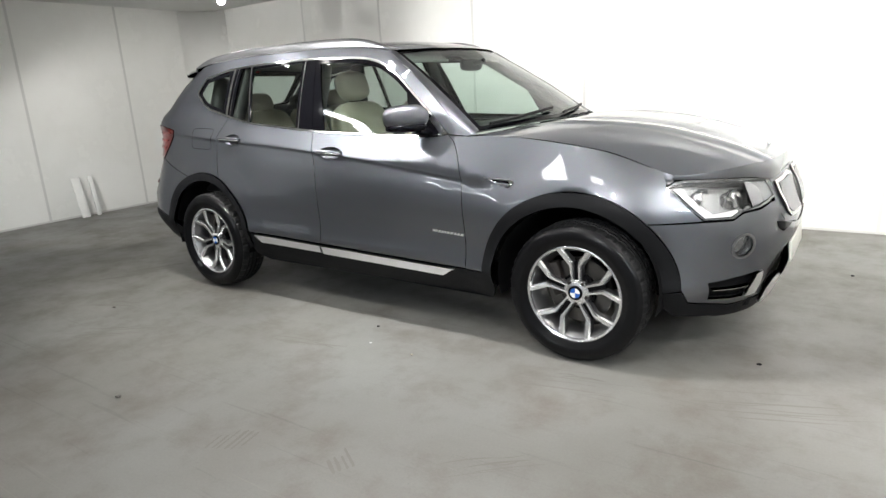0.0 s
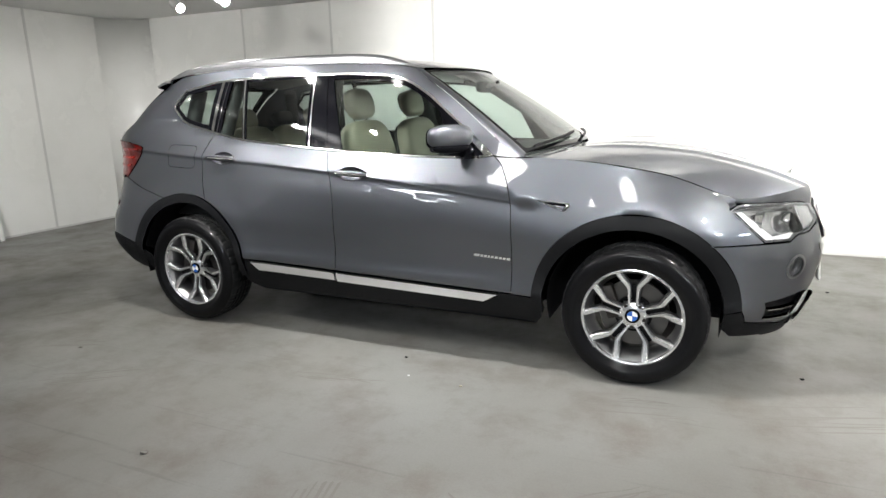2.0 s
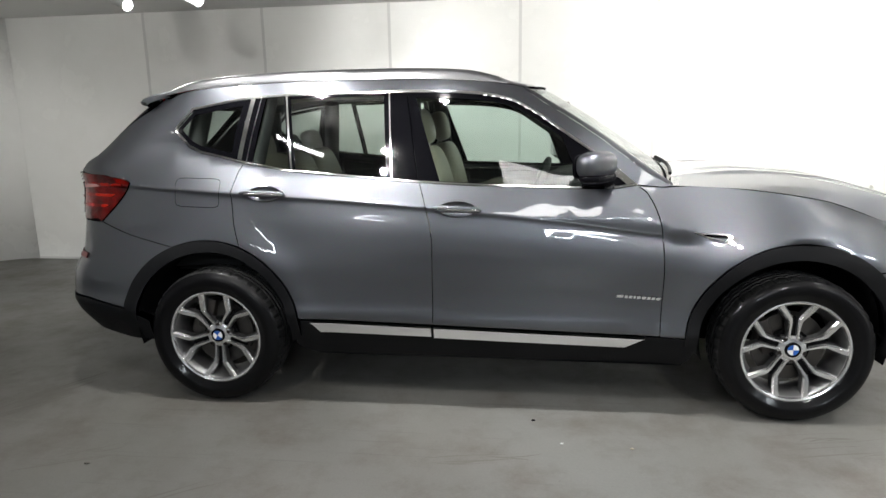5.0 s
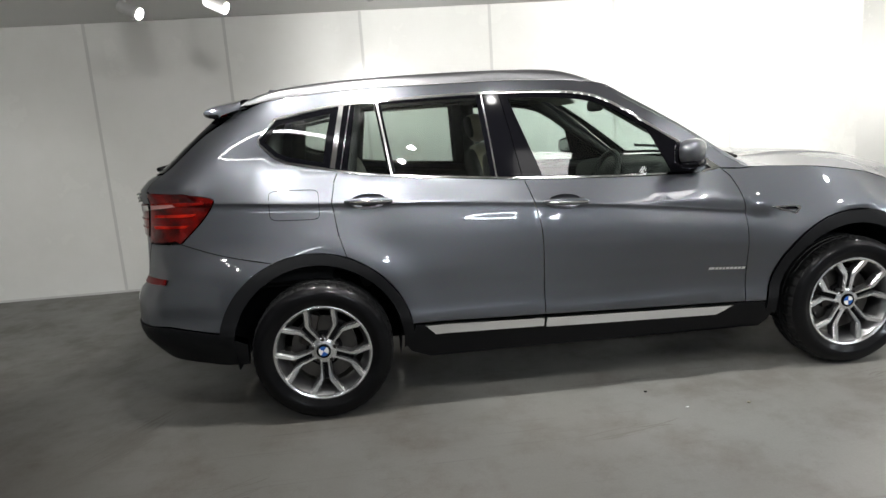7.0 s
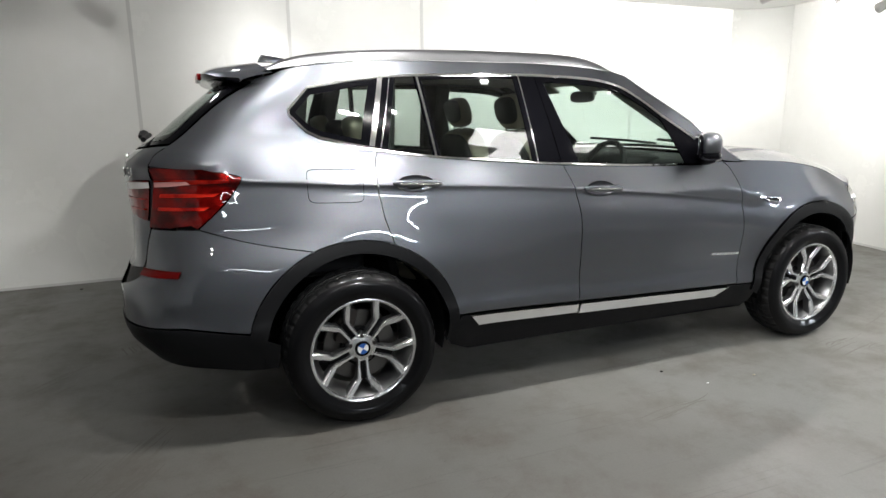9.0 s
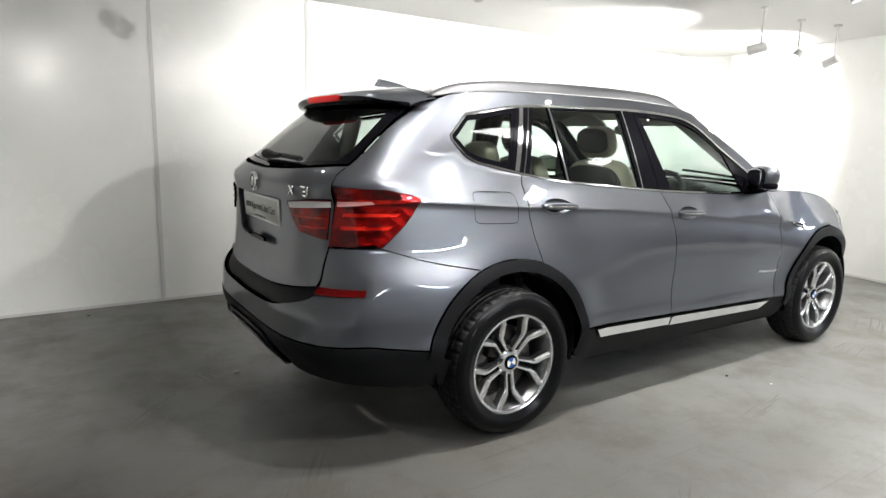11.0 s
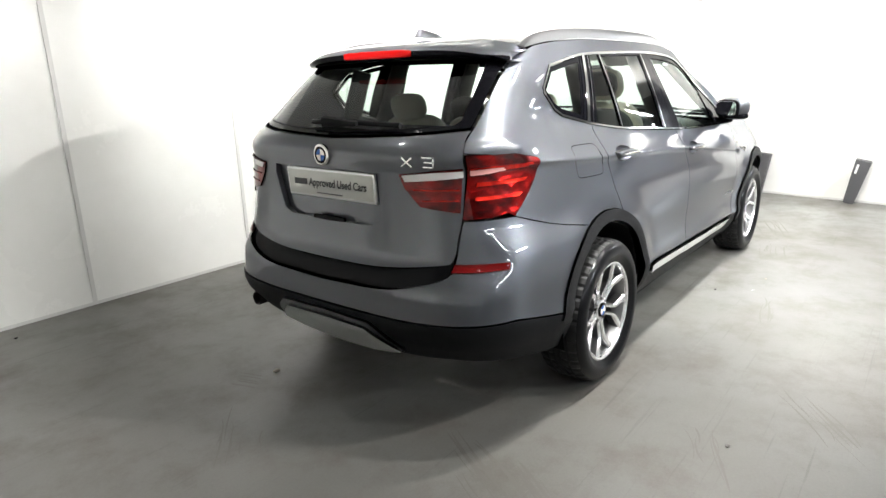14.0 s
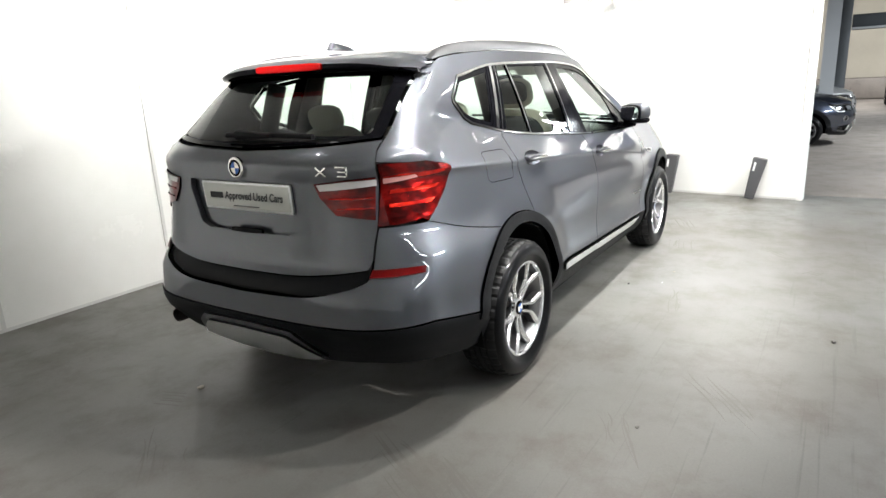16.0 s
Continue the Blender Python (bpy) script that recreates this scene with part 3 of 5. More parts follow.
structure(big_floor("floor", -5.7, 4.30, -6.2, 2.75, 0.0, FLOOR), "grey painted concrete floor, scuffed and stained", "floor")
structure(big_floor("floor_hall", -14, 34, -30, 14, -0.006, YARD), "brown bare concrete hall floor", "floor")
structure(slab("ceiling", (-5.7, -5.6, CEIL), (4.75, 2.75, CEIL + 0.08), CEILING), "low pale grey ceiling of the booth", "ceiling")
structure(slab("hall_roof", (-14, -30, 5.6), (34, 14, 5.8), STEEL), "dark steel hall roof", "ceiling")
structure(slab("hall_wall_south", (-14, -14.2, 0), (34, -14.0, 5.6), GREY_POST), "plain grey hall wall", "wall")
structure(slab("hall_wall_west", (-14.2, -14, 0), (-14, 14, 5.6), GREY_POST), "plain grey hall wall", "wall")
structure(slab("hall_wall_north", (-14, 13.8, 0), (34, 14, 5.6), GREY_POST), "plain grey hall wall", "wall")


# spots on stems
def spot_lamp(place, target):
    e = tagged(new("ceiling_spotlight"), "white cylindrical spotlight on a ceiling stem, lit", "spotlight", "ceiling spotlights")
    e.location = place
    d = (Vector(target) - Vector(place)).normalized()
    rot = d.to_track_quat("-Y", "Z").to_matrix().to_4x4()
    can = lathe([(0.0, 0.12), (0.030, 0.12), (0.037, 0.112), (0.039, 0.0), (0.042, -0.004), (0.042, -0.02), (0.035, -0.02), (0.034, -0.008)], 28)
    bmesh.ops.transform(can, matrix=rot, verts=can.verts)
    part("housing", can, SPOT_BODY, e)
    disc = lathe([(0.0, -0.012), (0.034, -0.012)], 28)
    bmesh.ops.remove_doubles(disc, verts=disc.verts, dist=1e-6)
    bmesh.ops.transform(disc, matrix=rot, verts=disc.verts)
    part("bulb", disc, GLOW, e, "glowing lamp face", smooth=False)
    back = rot @ Vector((0, 0.08, 0))
    top = CEIL - place[2]
    part("stem", tube([back + Vector((0, 0, 0.03)), (back.x, back.y, top - 0.004)], 0.008, 8), SPOT_BODY, e)
    part("ceiling_plate", tube([(back.x, back.y, top - 0.02), (back.x, back.y, top - 0.001)], 0.035, 16), SPOT_BODY, e)
    return e


for place, target, watts, cone in SPOTS:
    spot_lamp(place, target)
    ld = bpy.data.lights.new("spot_light", "SPOT")
    ld.energy, ld.spot_size, ld.spot_blend, ld.shadow_soft_size = watts, radians(cone), 0.5, 0.03
    ld.color = (1.0, 0.985, 0.955)
    lo = new("spot_light", ld)
    d = (Vector(target) - Vector(place)).normalized()
    lo.matrix_world = look(Vector(place) + d * 0.07, target)

# strip lamps in the hall
for hx, hy, power in ((-4.0, -9.0, 50), (1.0, -9.0, 300), (6.5, -6.0, 320), (11.0, -6.0, 330)):
    e = tagged(new("strip_light"), "white fluorescent strip light under the hall roof, lit", "strip light", "hall strip lights")
    e.location = (hx, hy, 3.6)
    part("batten", rbox((0, 0, 0.05), (2.4, 0.12, 0.06), 0.01), SPOT_BODY, e)
    part("tube", tube([(-1.15, 0, 0), (1.15, 0, 0)], 0.03, 12), TUBE, e, "glowing tube")
    part("hanger", tube([(-0.9, 0, 0.08), (-0.9, 0, 2.0)], 0.006, 6), STEEL, e)
    part("hanger", tube([(0.9, 0, 0.08), (0.9, 0, 2.0)], 0.006, 6), STEEL, e)
    ld = bpy.data.lights.new("tube_light", "AREA")
    ld.shape, ld.size, ld.size_y, ld.energy, ld.color = "RECTANGLE", 2.3, 0.1, power, (0.86, 0.94, 1.0)
    lo = new("tube_light", ld)
    lo.location = (hx, hy, 3.55)


for (px0, py0), (sx, sy), glow in LIGHT_PANELS:
    e = tagged(new("light_panel"), "wide white diffuser panel set in the booth ceiling, lit", "light panel", "ceiling light panels")
    e.location = (px0, py0, CEIL)
    part("diffuser", rbox((0, 0, -0.014), (sx, sy, 0.012), 0.0), emitter("diffuser_glow", (1.0, 0.985, 0.97), glow), e, "glowing white diffuser", smooth=False)
    for k in (-1, 1):
        part("frame_bar", rbox((0, k * (sy / 2 + 0.02), -0.018), (sx + 0.08, 0.04, 0.036), 0.004), SPOT_BODY, e)
        part("frame_bar", rbox((k * (sx / 2 + 0.02), 0, -0.018), (0.04, sy, 0.036), 0.004), SPOT_BODY, e)


for (tx0, ty0), length, turn, watts in SHORT_TUBES:
    e = tagged(new("tube_lamp"), "short white fluorescent tube lamp under the booth ceiling, lit", "strip light", "booth tube lamps")
    e.matrix_world = pose(tx0, ty0, CEIL, 0, 0, turn)
    part("batten", rbox((0, 0, -0.03), (length + 0.08, 0.07, 0.052), 0.006), SPOT_BODY, e)
    part("tube", tube([(-length / 2, 0, -0.078), (length / 2, 0, -0.078)], 0.020, 12), TUBE, e, "glowing tube")
    for k in (-1, 1):
        part("tube_holder", rbox((k * (length / 2 + 0.012), 0, -0.07), (0.02, 0.03, 0.05), 0.003), SPOT_BODY, e)
    ld = bpy.data.lights.new("tube_lamp_light", "AREA")
    ld.shape, ld.size, ld.size_y, ld.energy, ld.color = "RECTANGLE", length, 0.06, watts, (1.0, 0.99, 0.97)
    lo = new("tube_lamp_light", ld)
    lo.matrix_world = pose(tx0, ty0, CEIL - 0.11, 0, 0, turn) @ pose(0, 0, 0, 42, 0, 0)


# ---------------------------------------------------------------- wheels
def wheel_thing(parent, m):
    """One wheel about the y axis, its face to -y."""
    e = new("wheel")
    e.parent = parent
    e.matrix_local = m
    w, R = 0.118, 0.349
    side = [(0.236, 0.095), (0.250, 0.108), (0.268, 0.114), (0.270, 0.116), (0.285, w + 0.003), (0.312, w), (0.328, 0.108), (0.338, 0.096)]
    part("tyre", lathe([(r, -y) for r, y in side], 80), RUBBER, e, "black road tyre", sharp=30)
    part("inner_sidewall", lathe(side, 80), TREAD, e, sharp=30)
    prof = [(0.338, -0.096), (0.344, -0.086), (0.347, -0.072)]
    for gy in (-0.050, -0.017, 0.017, 0.050):
        prof += [(R, gy - 0.007), (R - 0.007, gy - 0.005), (R - 0.007, gy + 0.005), (R, gy + 0.007)]
    prof += [(0.347, 0.072), (0.344, 0.086), (0.338, 0.096)]
    bm = lathe(prof, 160)
    for v in bm.verts:
        i = round(math.atan2(v.co.z, v.co.x) / (2 * math.pi) * 160)
        if (i + (2 if v.co.y > 0 else 0)) % 4 == 0 and (abs(v.co.y) > 0.055 or 0.02 < abs(v.co.y) < 0.045):
            v.co.x *= 1 - 0.006 / R
            v.co.z *= 1 - 0.006 / R
    part("tread", bm, TREAD, e, sharp=20)
    part("barrel", lathe([(0.225, 0.09), (0.205, 0.05), (0.20, -0.02), (0.212, -0.06), (0.226, -0.086)], 60), BARREL, e)
    rim = lathe([(0.2262, -0.085), (0.230, -0.099), (0.236, -0.102), (0.243, -0.100), (0.245, -0.093), (0.238, -0.088)], 72)
    part("rim", rim, ALLOY, e, "silver alloy rim")
    part("brake_disc", lathe([(0.07, -0.008), (0.165, -0.008), (0.165, 0.012), (0.07, 0.012)], 48), DISC, e)
    part("hub_back", lathe([(0.0, 0.02), (0.09, 0.02), (0.09, -0.03), (0.0, -0.03)], 32), VOID, e)
    part("caliper", rbox((-0.115, -0.01, 0.05), (0.075, 0.07, 0.17), 0.015, m=Matrix.Rotation(radians(-20), 4, "Y")), IRON, e)
    for k in range(5):
        bm = bmesh.new()
        base = math.pi / 2 + 2 * math.pi * k / 5
        for sd in (-1, 1):
            path = [(0.040, 0.0170), (0.080, 0.0190), (0.132, 0.0210), (0.146, 0.0240), (0.158, 0.0320), (0.203, 0.0660), (0.222, 0.0770), (0.238, 0.0830)]
            wid = [0.0080, 0.0084, 0.0104, 0.0126, 0.0150, 0.0165, 0.0180, 0.0200]
            yy = [-0.062, -0.066, -0.075, -0.078, -0.081, -0.090, -0.094, -0.097]
            rows = []
            for q, ((r, t), hw, y) in enumerate(zip(path, wid, yy)):
                r0, t0 = path[max(0, q - 1)]
                r1, t1 = path[min(len(path) - 1, q + 1)]
                dr, dt = r1 - r0, t1 - t0
                L = math.hypot(dr, dt)
                nr, nt_ = -dt / L, dr / L
                row = []
                for off, dy in ((-1.15, 0.045), (-1.0, 0.010), (-0.55, 0.0), (0.55, 0.0), (1.0, 0.010), (1.15, 0.045)):
                    rr, tt = r + nr * hw * off, (t + nt_ * hw * off) * sd
                    row.append(bm.verts.new((rr * math.cos(base) - tt * math.sin(base), y + dy, rr * math.sin(base) + tt * math.cos(base))))
                rows.append(row)
            for p, q in zip(rows, rows[1:]):
                for i in range(5):
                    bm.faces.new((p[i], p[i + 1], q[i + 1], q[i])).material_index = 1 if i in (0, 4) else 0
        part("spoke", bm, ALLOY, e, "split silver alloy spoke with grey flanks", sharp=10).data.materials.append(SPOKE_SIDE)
        web = rbox((0.100, -0.040, 0.0), (0.105, 0.024, 0.034), 0.004)
        bmesh.ops.transform(web, matrix=Matrix.Rotation(-base, 4, "Y"), verts=web.verts)
        part("spoke_web", web, VOID, e)
        a = base + math.pi / 5
        part("wheel_bolt", tube([(0.056 * math.cos(a), -0.045, 0.056 * math.sin(a)), (0.056 * math.cos(a), -0.064, 0.056 * math.sin(a))], 0.010, 6), IRON, e)
        bm = rbox((0.056 * math.cos(a), -0.040, 0.056 * math.sin(a)), (0.034, 0.03, 0.034), 0.008)
        part("bolt_seat", bm, BOLT_WELL, e)
    part("hub", lathe([(0.068, -0.02), (0.064, -0.055), (0.050, -0.064), (0.0, -0.066)], 36), ALLOY, e)
    part("cap_ring", lathe([(0.036, -0.064), (0.036, -0.070), (0.031, -0.073), (0.025, -0.0725)], 32), GLOSS_BLACK, e)
    roundel(e, Matrix.Translation((0, -0.0725, 0)), 0.025)
    return e


def roundel(parent, m, r):
    """A plain quartered disc in blue and white, lying in the xz plane."""
    for k in range(4):
        v = [(0, 0, 0)] + [(r * math.cos(a), 0, r * math.sin(a)) for a in np.linspace(k * math.pi / 2, (k + 1) * math.pi / 2, 8)]
        v = [m @ Vector(p) for p in v]
        make_mesh("badge_quarter", v, [(0, i, i + 1) for i in range(1, 8)], BLUE if k % 2 else BADGE_WHITE, parent, smooth=False)


# ---------------------------------------------------------------- car
AR, AF = (-1.41, 0.40, 0.475, 0.447), (1.395, 0.395, 0.485, 0.455)
AR_IN, AF_IN = (-1.40, 0.40, 0.412, 0.388), (1.385, 0.395, 0.418, 0.384)


def sill(x):
    return 0.452 - 0.03 * (x + 0.88)


def mirror_loop(right, centre=0.0):
    """Closes a right half, listed from the middle round to the middle, by its mirror image."""
    return right + [(2 * centre - u, z) for u, z in reversed(right)]


DLO_LOW = [(-1.50, 1.276), (-1.25, 1.222), (-0.975, 1.180), (-0.71, 1.157), (-0.33, 1.126), (-0.03, 1.110), (0.36, 1.097), (0.55, 1.095), (0.68, 1.110)]
DLO_TOP = [(-1.54, 1.500), (-1.21, 1.550), (-0.98, 1.560), (-0.49, 1.566), (-0.29, 1.562), (-0.05, 1.547), (0.09, 1.519), (0.225, 1.451), (0.356, 1.358), (0.472, 1.275), (0.561, 1.210), (0.68, 1.112)]
low_z = pch([p[0] for p in DLO_LOW], [p[1] for p in DLO_LOW])
top_z = pch([p[0] for p in DLO_TOP], [p[1] for p in DLO_TOP])


def low_run(x0, x1):
    return [(x, float(low_z(x))) for x in np.linspace(x0, x1, max(3, int(abs(x1 - x0) / 0.04)))]


def top_run(x0, x1):
    return [(x, float(top_z(x))) for x in np.linspace(x0, x1, max(3, int(abs(x1 - x0) / 0.04)))]


def roof_edge(x):
    return eave_z(x)


def roof_surf(x, y):
    ye = half_width(x, roof_edge(x)) - 0.004
    return np.stack([x, y, roof_edge(x) + 0.046 * (1 - np.abs(y / ye) ** 2.2)], -1)


def screen_surf(a, b):
    s, v = a / 0.7, b / 0.9
    k = 1 - s * s
    x = (0.845 + 0.13 * k) * (1 - v) + (0.185 + 0.09 * k) * v
    y = s * (0.775 * (1 - v) + 0.585 * v)
    z = (1.112 + 0.015 * k) * (1 - v) + (1.562 + 0.026 * k) * v
    return np.stack([x, y, z + 0.032 * v * (1 - v) * 2], -1)


hood_edge = pch([0.72, 1.13, 1.5, 1.82, 2.1, 2.3], [1.112, 1.090, 1.034, 0.922, 0.850, 0.80])
hood_mid = pch([0.72, 1.25, 1.6, 1.9, 2.1, 2.25], [1.120, 1.148, 1.122, 1.052, 0.976, 0.890])
hood_half = pch([0.72, 0.9, 1.1, 1.3, 1.4, 1.5, 1.6, 1.7, 1.8, 1.9, 2.3], [0.834, 0.828, 0.8255, 0.824, 0.815, 0.802, 0.791, 0.782, 0.772, 0.769, 0.768])


def hood_surf(a, b):
    s = b / 0.8
    y0 = np.minimum(np.abs(s), 1.0) * 0.80
    xf = XF + 1.07 * np.maximum(1e-4, 1 - (y0 / 0.905) ** 3) ** (1 / 3)
    xr = 0.965 - 0.19 * s * s
    x = xr + (xf - xr) * a / 1.25
    q = np.abs(s)
    edge_q = 0.62 - 0.10 * a
    rise = np.clip((1 - q) / 0.40, 0, 1)
    prof = 0.62 * rise * (2 - rise) ** 0.5 + 0.38 * (1 - q ** 2)
    ridge = 0.014 / (1 + np.exp((q - edge_q) / 0.014)) - 0.013 / (1 + np.exp((q - edge_q + 0.11) / 0.03))
    ridge = ridge + 0.009 / (1 + np.exp((q - 0.30) / 0.022))
    z = hood_edge(x) + (hood_mid(x) - hood_edge(x) - 0.007) * prof + ridge * np.clip(a / 0.3, 0, 1)
    return np.stack([x, s * hood_half(x), z], -1)


def strip(name, pa, pb, mat, parent, label="", flip=False):
    """A ruled sheet between two runs of points."""
    n = len(pa)
    v = [tuple(p) for p in pa] + [tuple(p) for p in pb]
    if flip:
        v = [(x, -y, z) for x, y, z in v]
    return make_mesh(name, v, [(i, i + 1, n + i + 1, n + i) for i in range(n - 1)], mat, parent, label)


def at_skin(kind, v, z, off=0.0):
    p, n = sheet(np.array([[to_u(kind, v, z), z]]), skin)
    return Vector(p[0] + off * n[0]), Vector(n[0])


def seat_at(parent, x, y, name="front_seat"):
    e = new(name)
    e.parent = parent
    e.location = (x, y, 0)
    lean = Matrix.Rotation(radians(-14), 4, "Y")
    part("cushion", blob((0, 0, 0.62), (0.27, 0.26, 0.10), 4), LEATHER, e)
    part("backrest", blob((-0.30, 0, 0.95), (0.085, 0.25, 0.34), 4, m=lean), LEATHER, e)
    part("back_shell", blob((-0.345, 0, 0.94), (0.065, 0.235, 0.32), 4, m=lean), TRIM_DARK, e)
    part("headrest", blob((-0.395, 0, 1.385), (0.055, 0.135, 0.095), 3, m=lean), LEATHER, e)
    part("headrest_back", blob((-0.425, 0, 1.392), (0.040, 0.120, 0.075), 3, m=lean), TRIM_DARK, e)
    for sd in (-0.06, 0.06):
        part("headrest_post", tube([(-0.40, sd, 1.22), (-0.40, sd, 1.32)], 0.007, 8), CHROME, e)
    return e


def handle_cup(x, z):
    """Outline of the hollow behind a door handle."""
    return [(to_u("s", x + 0.088 * math.cos(t), z), z + 0.036 * math.sin(t)) for t in np.linspace(0, 2 * math.pi, 33)[:-1]]


def dented(x, z):
    """The flank with a hollow about x, z."""
    u0 = to_u("s", x, z)

    def f(u, v):
        p = skin(u, v)
        d = np.clip(1 - ((u - u0) / 0.088) ** 2 - ((v - z) / 0.036) ** 2, 0, 1) ** 0.6
        p[..., 1] -= np.sign(p[..., 1]) * 0.034 * d
        return p
    return f


def build_car():
    car = tagged(new("car"), "grey metallic off-road car with black arches on concrete", "car")
    P = lambda *a, **k: panel(*a, **k)

    # flank: the one-piece side frame with the roof pillar
    door_r = [(-1.235, 0.816), (-1.268, 0.93), (-1.288, 1.08), (-1.272, 1.18), (-1.25, 1.222)]
    frame_top = [(0.84, 1.105), (0.738, 1.160), (0.613, 1.255), (0.486, 1.350), (0.357, 1.437), (0.251, 1.502)]
    loop = line("s", *door_r) + line("s", (-1.25, 1.222), (-1.50, 1.276), (-1.56, 1.306), (-1.630, 1.378), (-1.632, 1.404), (-1.54, 1.500))
    loop += line("s", *top_run(-1.525, 0.68)) + line("s", (0.70, 1.108), (0.80, 1.100)) + line("s", *frame_top, smooth=True)
    loop += line("s", *[(x, float(roof_edge(x))) for x in np.linspace(0.16, -1.70, 40)])
    tail_edge = line("r", (0.580, 1.535), (0.612, 1.40), (0.632, 1.27), (0.648, 1.182), smooth=True)
    lamp_top = [tail_edge[-1], (to_u("s", -1.93, 1.152), 1.152)]
    lamp_front = line("s", (-1.93, 1.152), (-1.864, 1.136), (-1.858, 1.112), (-1.92, 1.03), (-2.035, 0.925), smooth=True)
    seam = line("s", (-2.035, 0.925), (-1.83, 0.862), (-1.591, 0.813), smooth=True)
    loop += tail_edge + lamp_top + lamp_front + seam + arch(*AR, 112.4, 68.4, 14)
    both("side_frame", loop, PAINT, car)

    # doors
    doorB = [(-0.332, 1.126), (-0.298, 1.018), (-0.268, 0.87), (-0.266, 0.66), (-0.268, sill(-0.268) + 0.008)]
    ang = math.degrees(math.asin((sill(-0.9) + 0.008 - AR[1]) / AR[3]))
    loop = line("s", *doorB, smooth=True) + line("s", (-0.268, sill(-0.268) + 0.008), (-0.939, sill(-0.939) + 0.008)) + arch(*AR, ang, 68.4, 16)
    loop += line("s", *door_r) + line("s", *low_run(-1.25, -0.332))
    both("rear_door", loop, PAINT, car, holes=[handle_cup(-1.110, 1.074)])
    doorF = [(0.685, 1.108), (0.735, 1.06), (0.785, 0.93), (0.803, 0.72), (0.80, sill(0.8) + 0.008)]
    loop = line("s", *doorF, smooth=True) + line("s", (0.80, sill(0.8) + 0.008), (-0.268, sill(-0.268) + 0.008)) + line("s", *reversed(doorB), smooth=True)
    loop += line("s", *low_run(-0.332, 0.685))
    both("front_door", loop, PAINT, car, holes=[handle_cup(-0.145, 1.004)])
    # inner door trims
    for x0, x1 in ((-1.16, -0.30), (-0.22, 0.76)):
        loop = line("s", *(((x0, 0.86), (-0.90, 0.52)) if x0 < -1 else ((x0, 0.50),)), (x1, 0.50), (x1, float(low_z(x1)) - 0.01)) + line("s", *[(x, z - 0.012) for x, z in low_run(x1, x0)])
        both("door_lining", loop, TRIM_DARK, car, off=-0.045, depth=0.03)
        loop = line("s", (x0 + 0.05, 0.72), (x1 - 0.05, 0.72), (x1 - 0.05, 0.98), (x0 + 0.05, 0.98))
        both("door_pad", loop, TRIM_BEIGE, car, off=-0.085, depth=0.03)
    part("door_shelf", rbox((-0.2, -0.80, 1.07), (1.9, 0.05, 0.03), 0.01), TRIM_DARK, car)
    part("door_shelf", rbox((-0.2, 0.80, 1.07), (1.9, 0.05, 0.03), 0.01), TRIM_DARK, car)

    # front wing
    wing = line("s", (0.80, sill(0.8) + 0.004), (0.915, 0.408)) + arch(*AF, 178, 45, 36) + line("s", (1.738, 0.717), (1.85, 0.720), (1.955, 0.724), smooth=True)
    wing += line("s", (1.955, 0.724), (1.798, 0.876)) + line("s", (1.797, 0.898), (1.785, 0.930), (1.73, 0.954), (1.66, 0.981), (1.6, 1.003), (1.5, 1.033), (1.3, 1.069), (1.13, 1.090), (0.95, 1.104), (0.80, 1.100), smooth=True)
    wing += [(to_u("s", 0.70, 1.104), 1.104)]
    wing += line("s", *doorF, smooth=True)
    both("front_wing", wing, PAINT, car)

    # sills
    for x0, x1 in ((-0.885, -0.275), (-0.265, 0.735)):
        tip = x1 > 0
        loop = line("s", (x0, sill(x0)), (x1, sill(x1)), (x1 - (0.09 if tip else 0.0), sill(x1) - 0.05), (x0 + (0.0 if tip else 0.05), sill(x0) - 0.056))
        both("sill_trim", loop, SILVER, car, "brushed silver sill trim", off=0.016, depth=0.02, h=0.02)
    loop = line("s", (-0.93, sill(-0.93) + 0.002), (0.918, 0.402), (0.962, 0.345), (0.955, 0.29), (0.92, 0.24), (-0.86, 0.25), (-0.962, 0.30), (-0.985, 0.345), (-0.945, 0.39))
    both("rocker_panel", loop, PLASTIC, car, "black plastic rocker panel", depth=0.03)

    # arches
    both("rear_arch", arch(*AR, -4, 172, 40) + arch(*AR_IN, 176, -10, 36), PLASTIC, car, "black plastic wheel arch trim", off=0.012, depth=0.035, h=0.03)
    both("front_arch", arch(*AF, 2, 184, 40) + arch(*AF_IN, 190, 0, 36), PLASTIC, car, "black plastic wheel arch trim", off=0.012, depth=0.035, h=0.03)
    for (cx, cz, a, b), name in ((AR, "rear_wheel_housing"), (AF, "front_wheel_housing")):
        for sd in (-1, 1):
            v, n = [], 28
            for i in range(n + 1):
                t = radians(-16 + 212 * i / n)
                v += [(cx + 0.412 * math.cos(t), sd * 0.885, cz + 0.382 * math.sin(t)), (cx + 0.412 * math.cos(t), sd * 0.52, cz + 0.382 * math.sin(t))]
            v += [(cx, sd * 0.52, cz)]
            f = [(2 * i, 2 * i + 2, 2 * i + 3, 2 * i + 1) for i in range(n)] + [(2 * i + 1, 2 * i + 3, 2 * n + 2) for i in range(n)]
            make_mesh(name, v, f, VOID, car)

    # tail
    right = line("r", (0.0, 0.630), (0.35, 0.645), (0.555, 0.688), (0.630, 0.722), (0.640, 0.78), (0.646, 0.86), (0.652, 0.925), smooth=True)
    right += [(to_u("s", -2.14, 0.925), 0.925)] + seam + arch(*AR, 112.4, 167, 18)
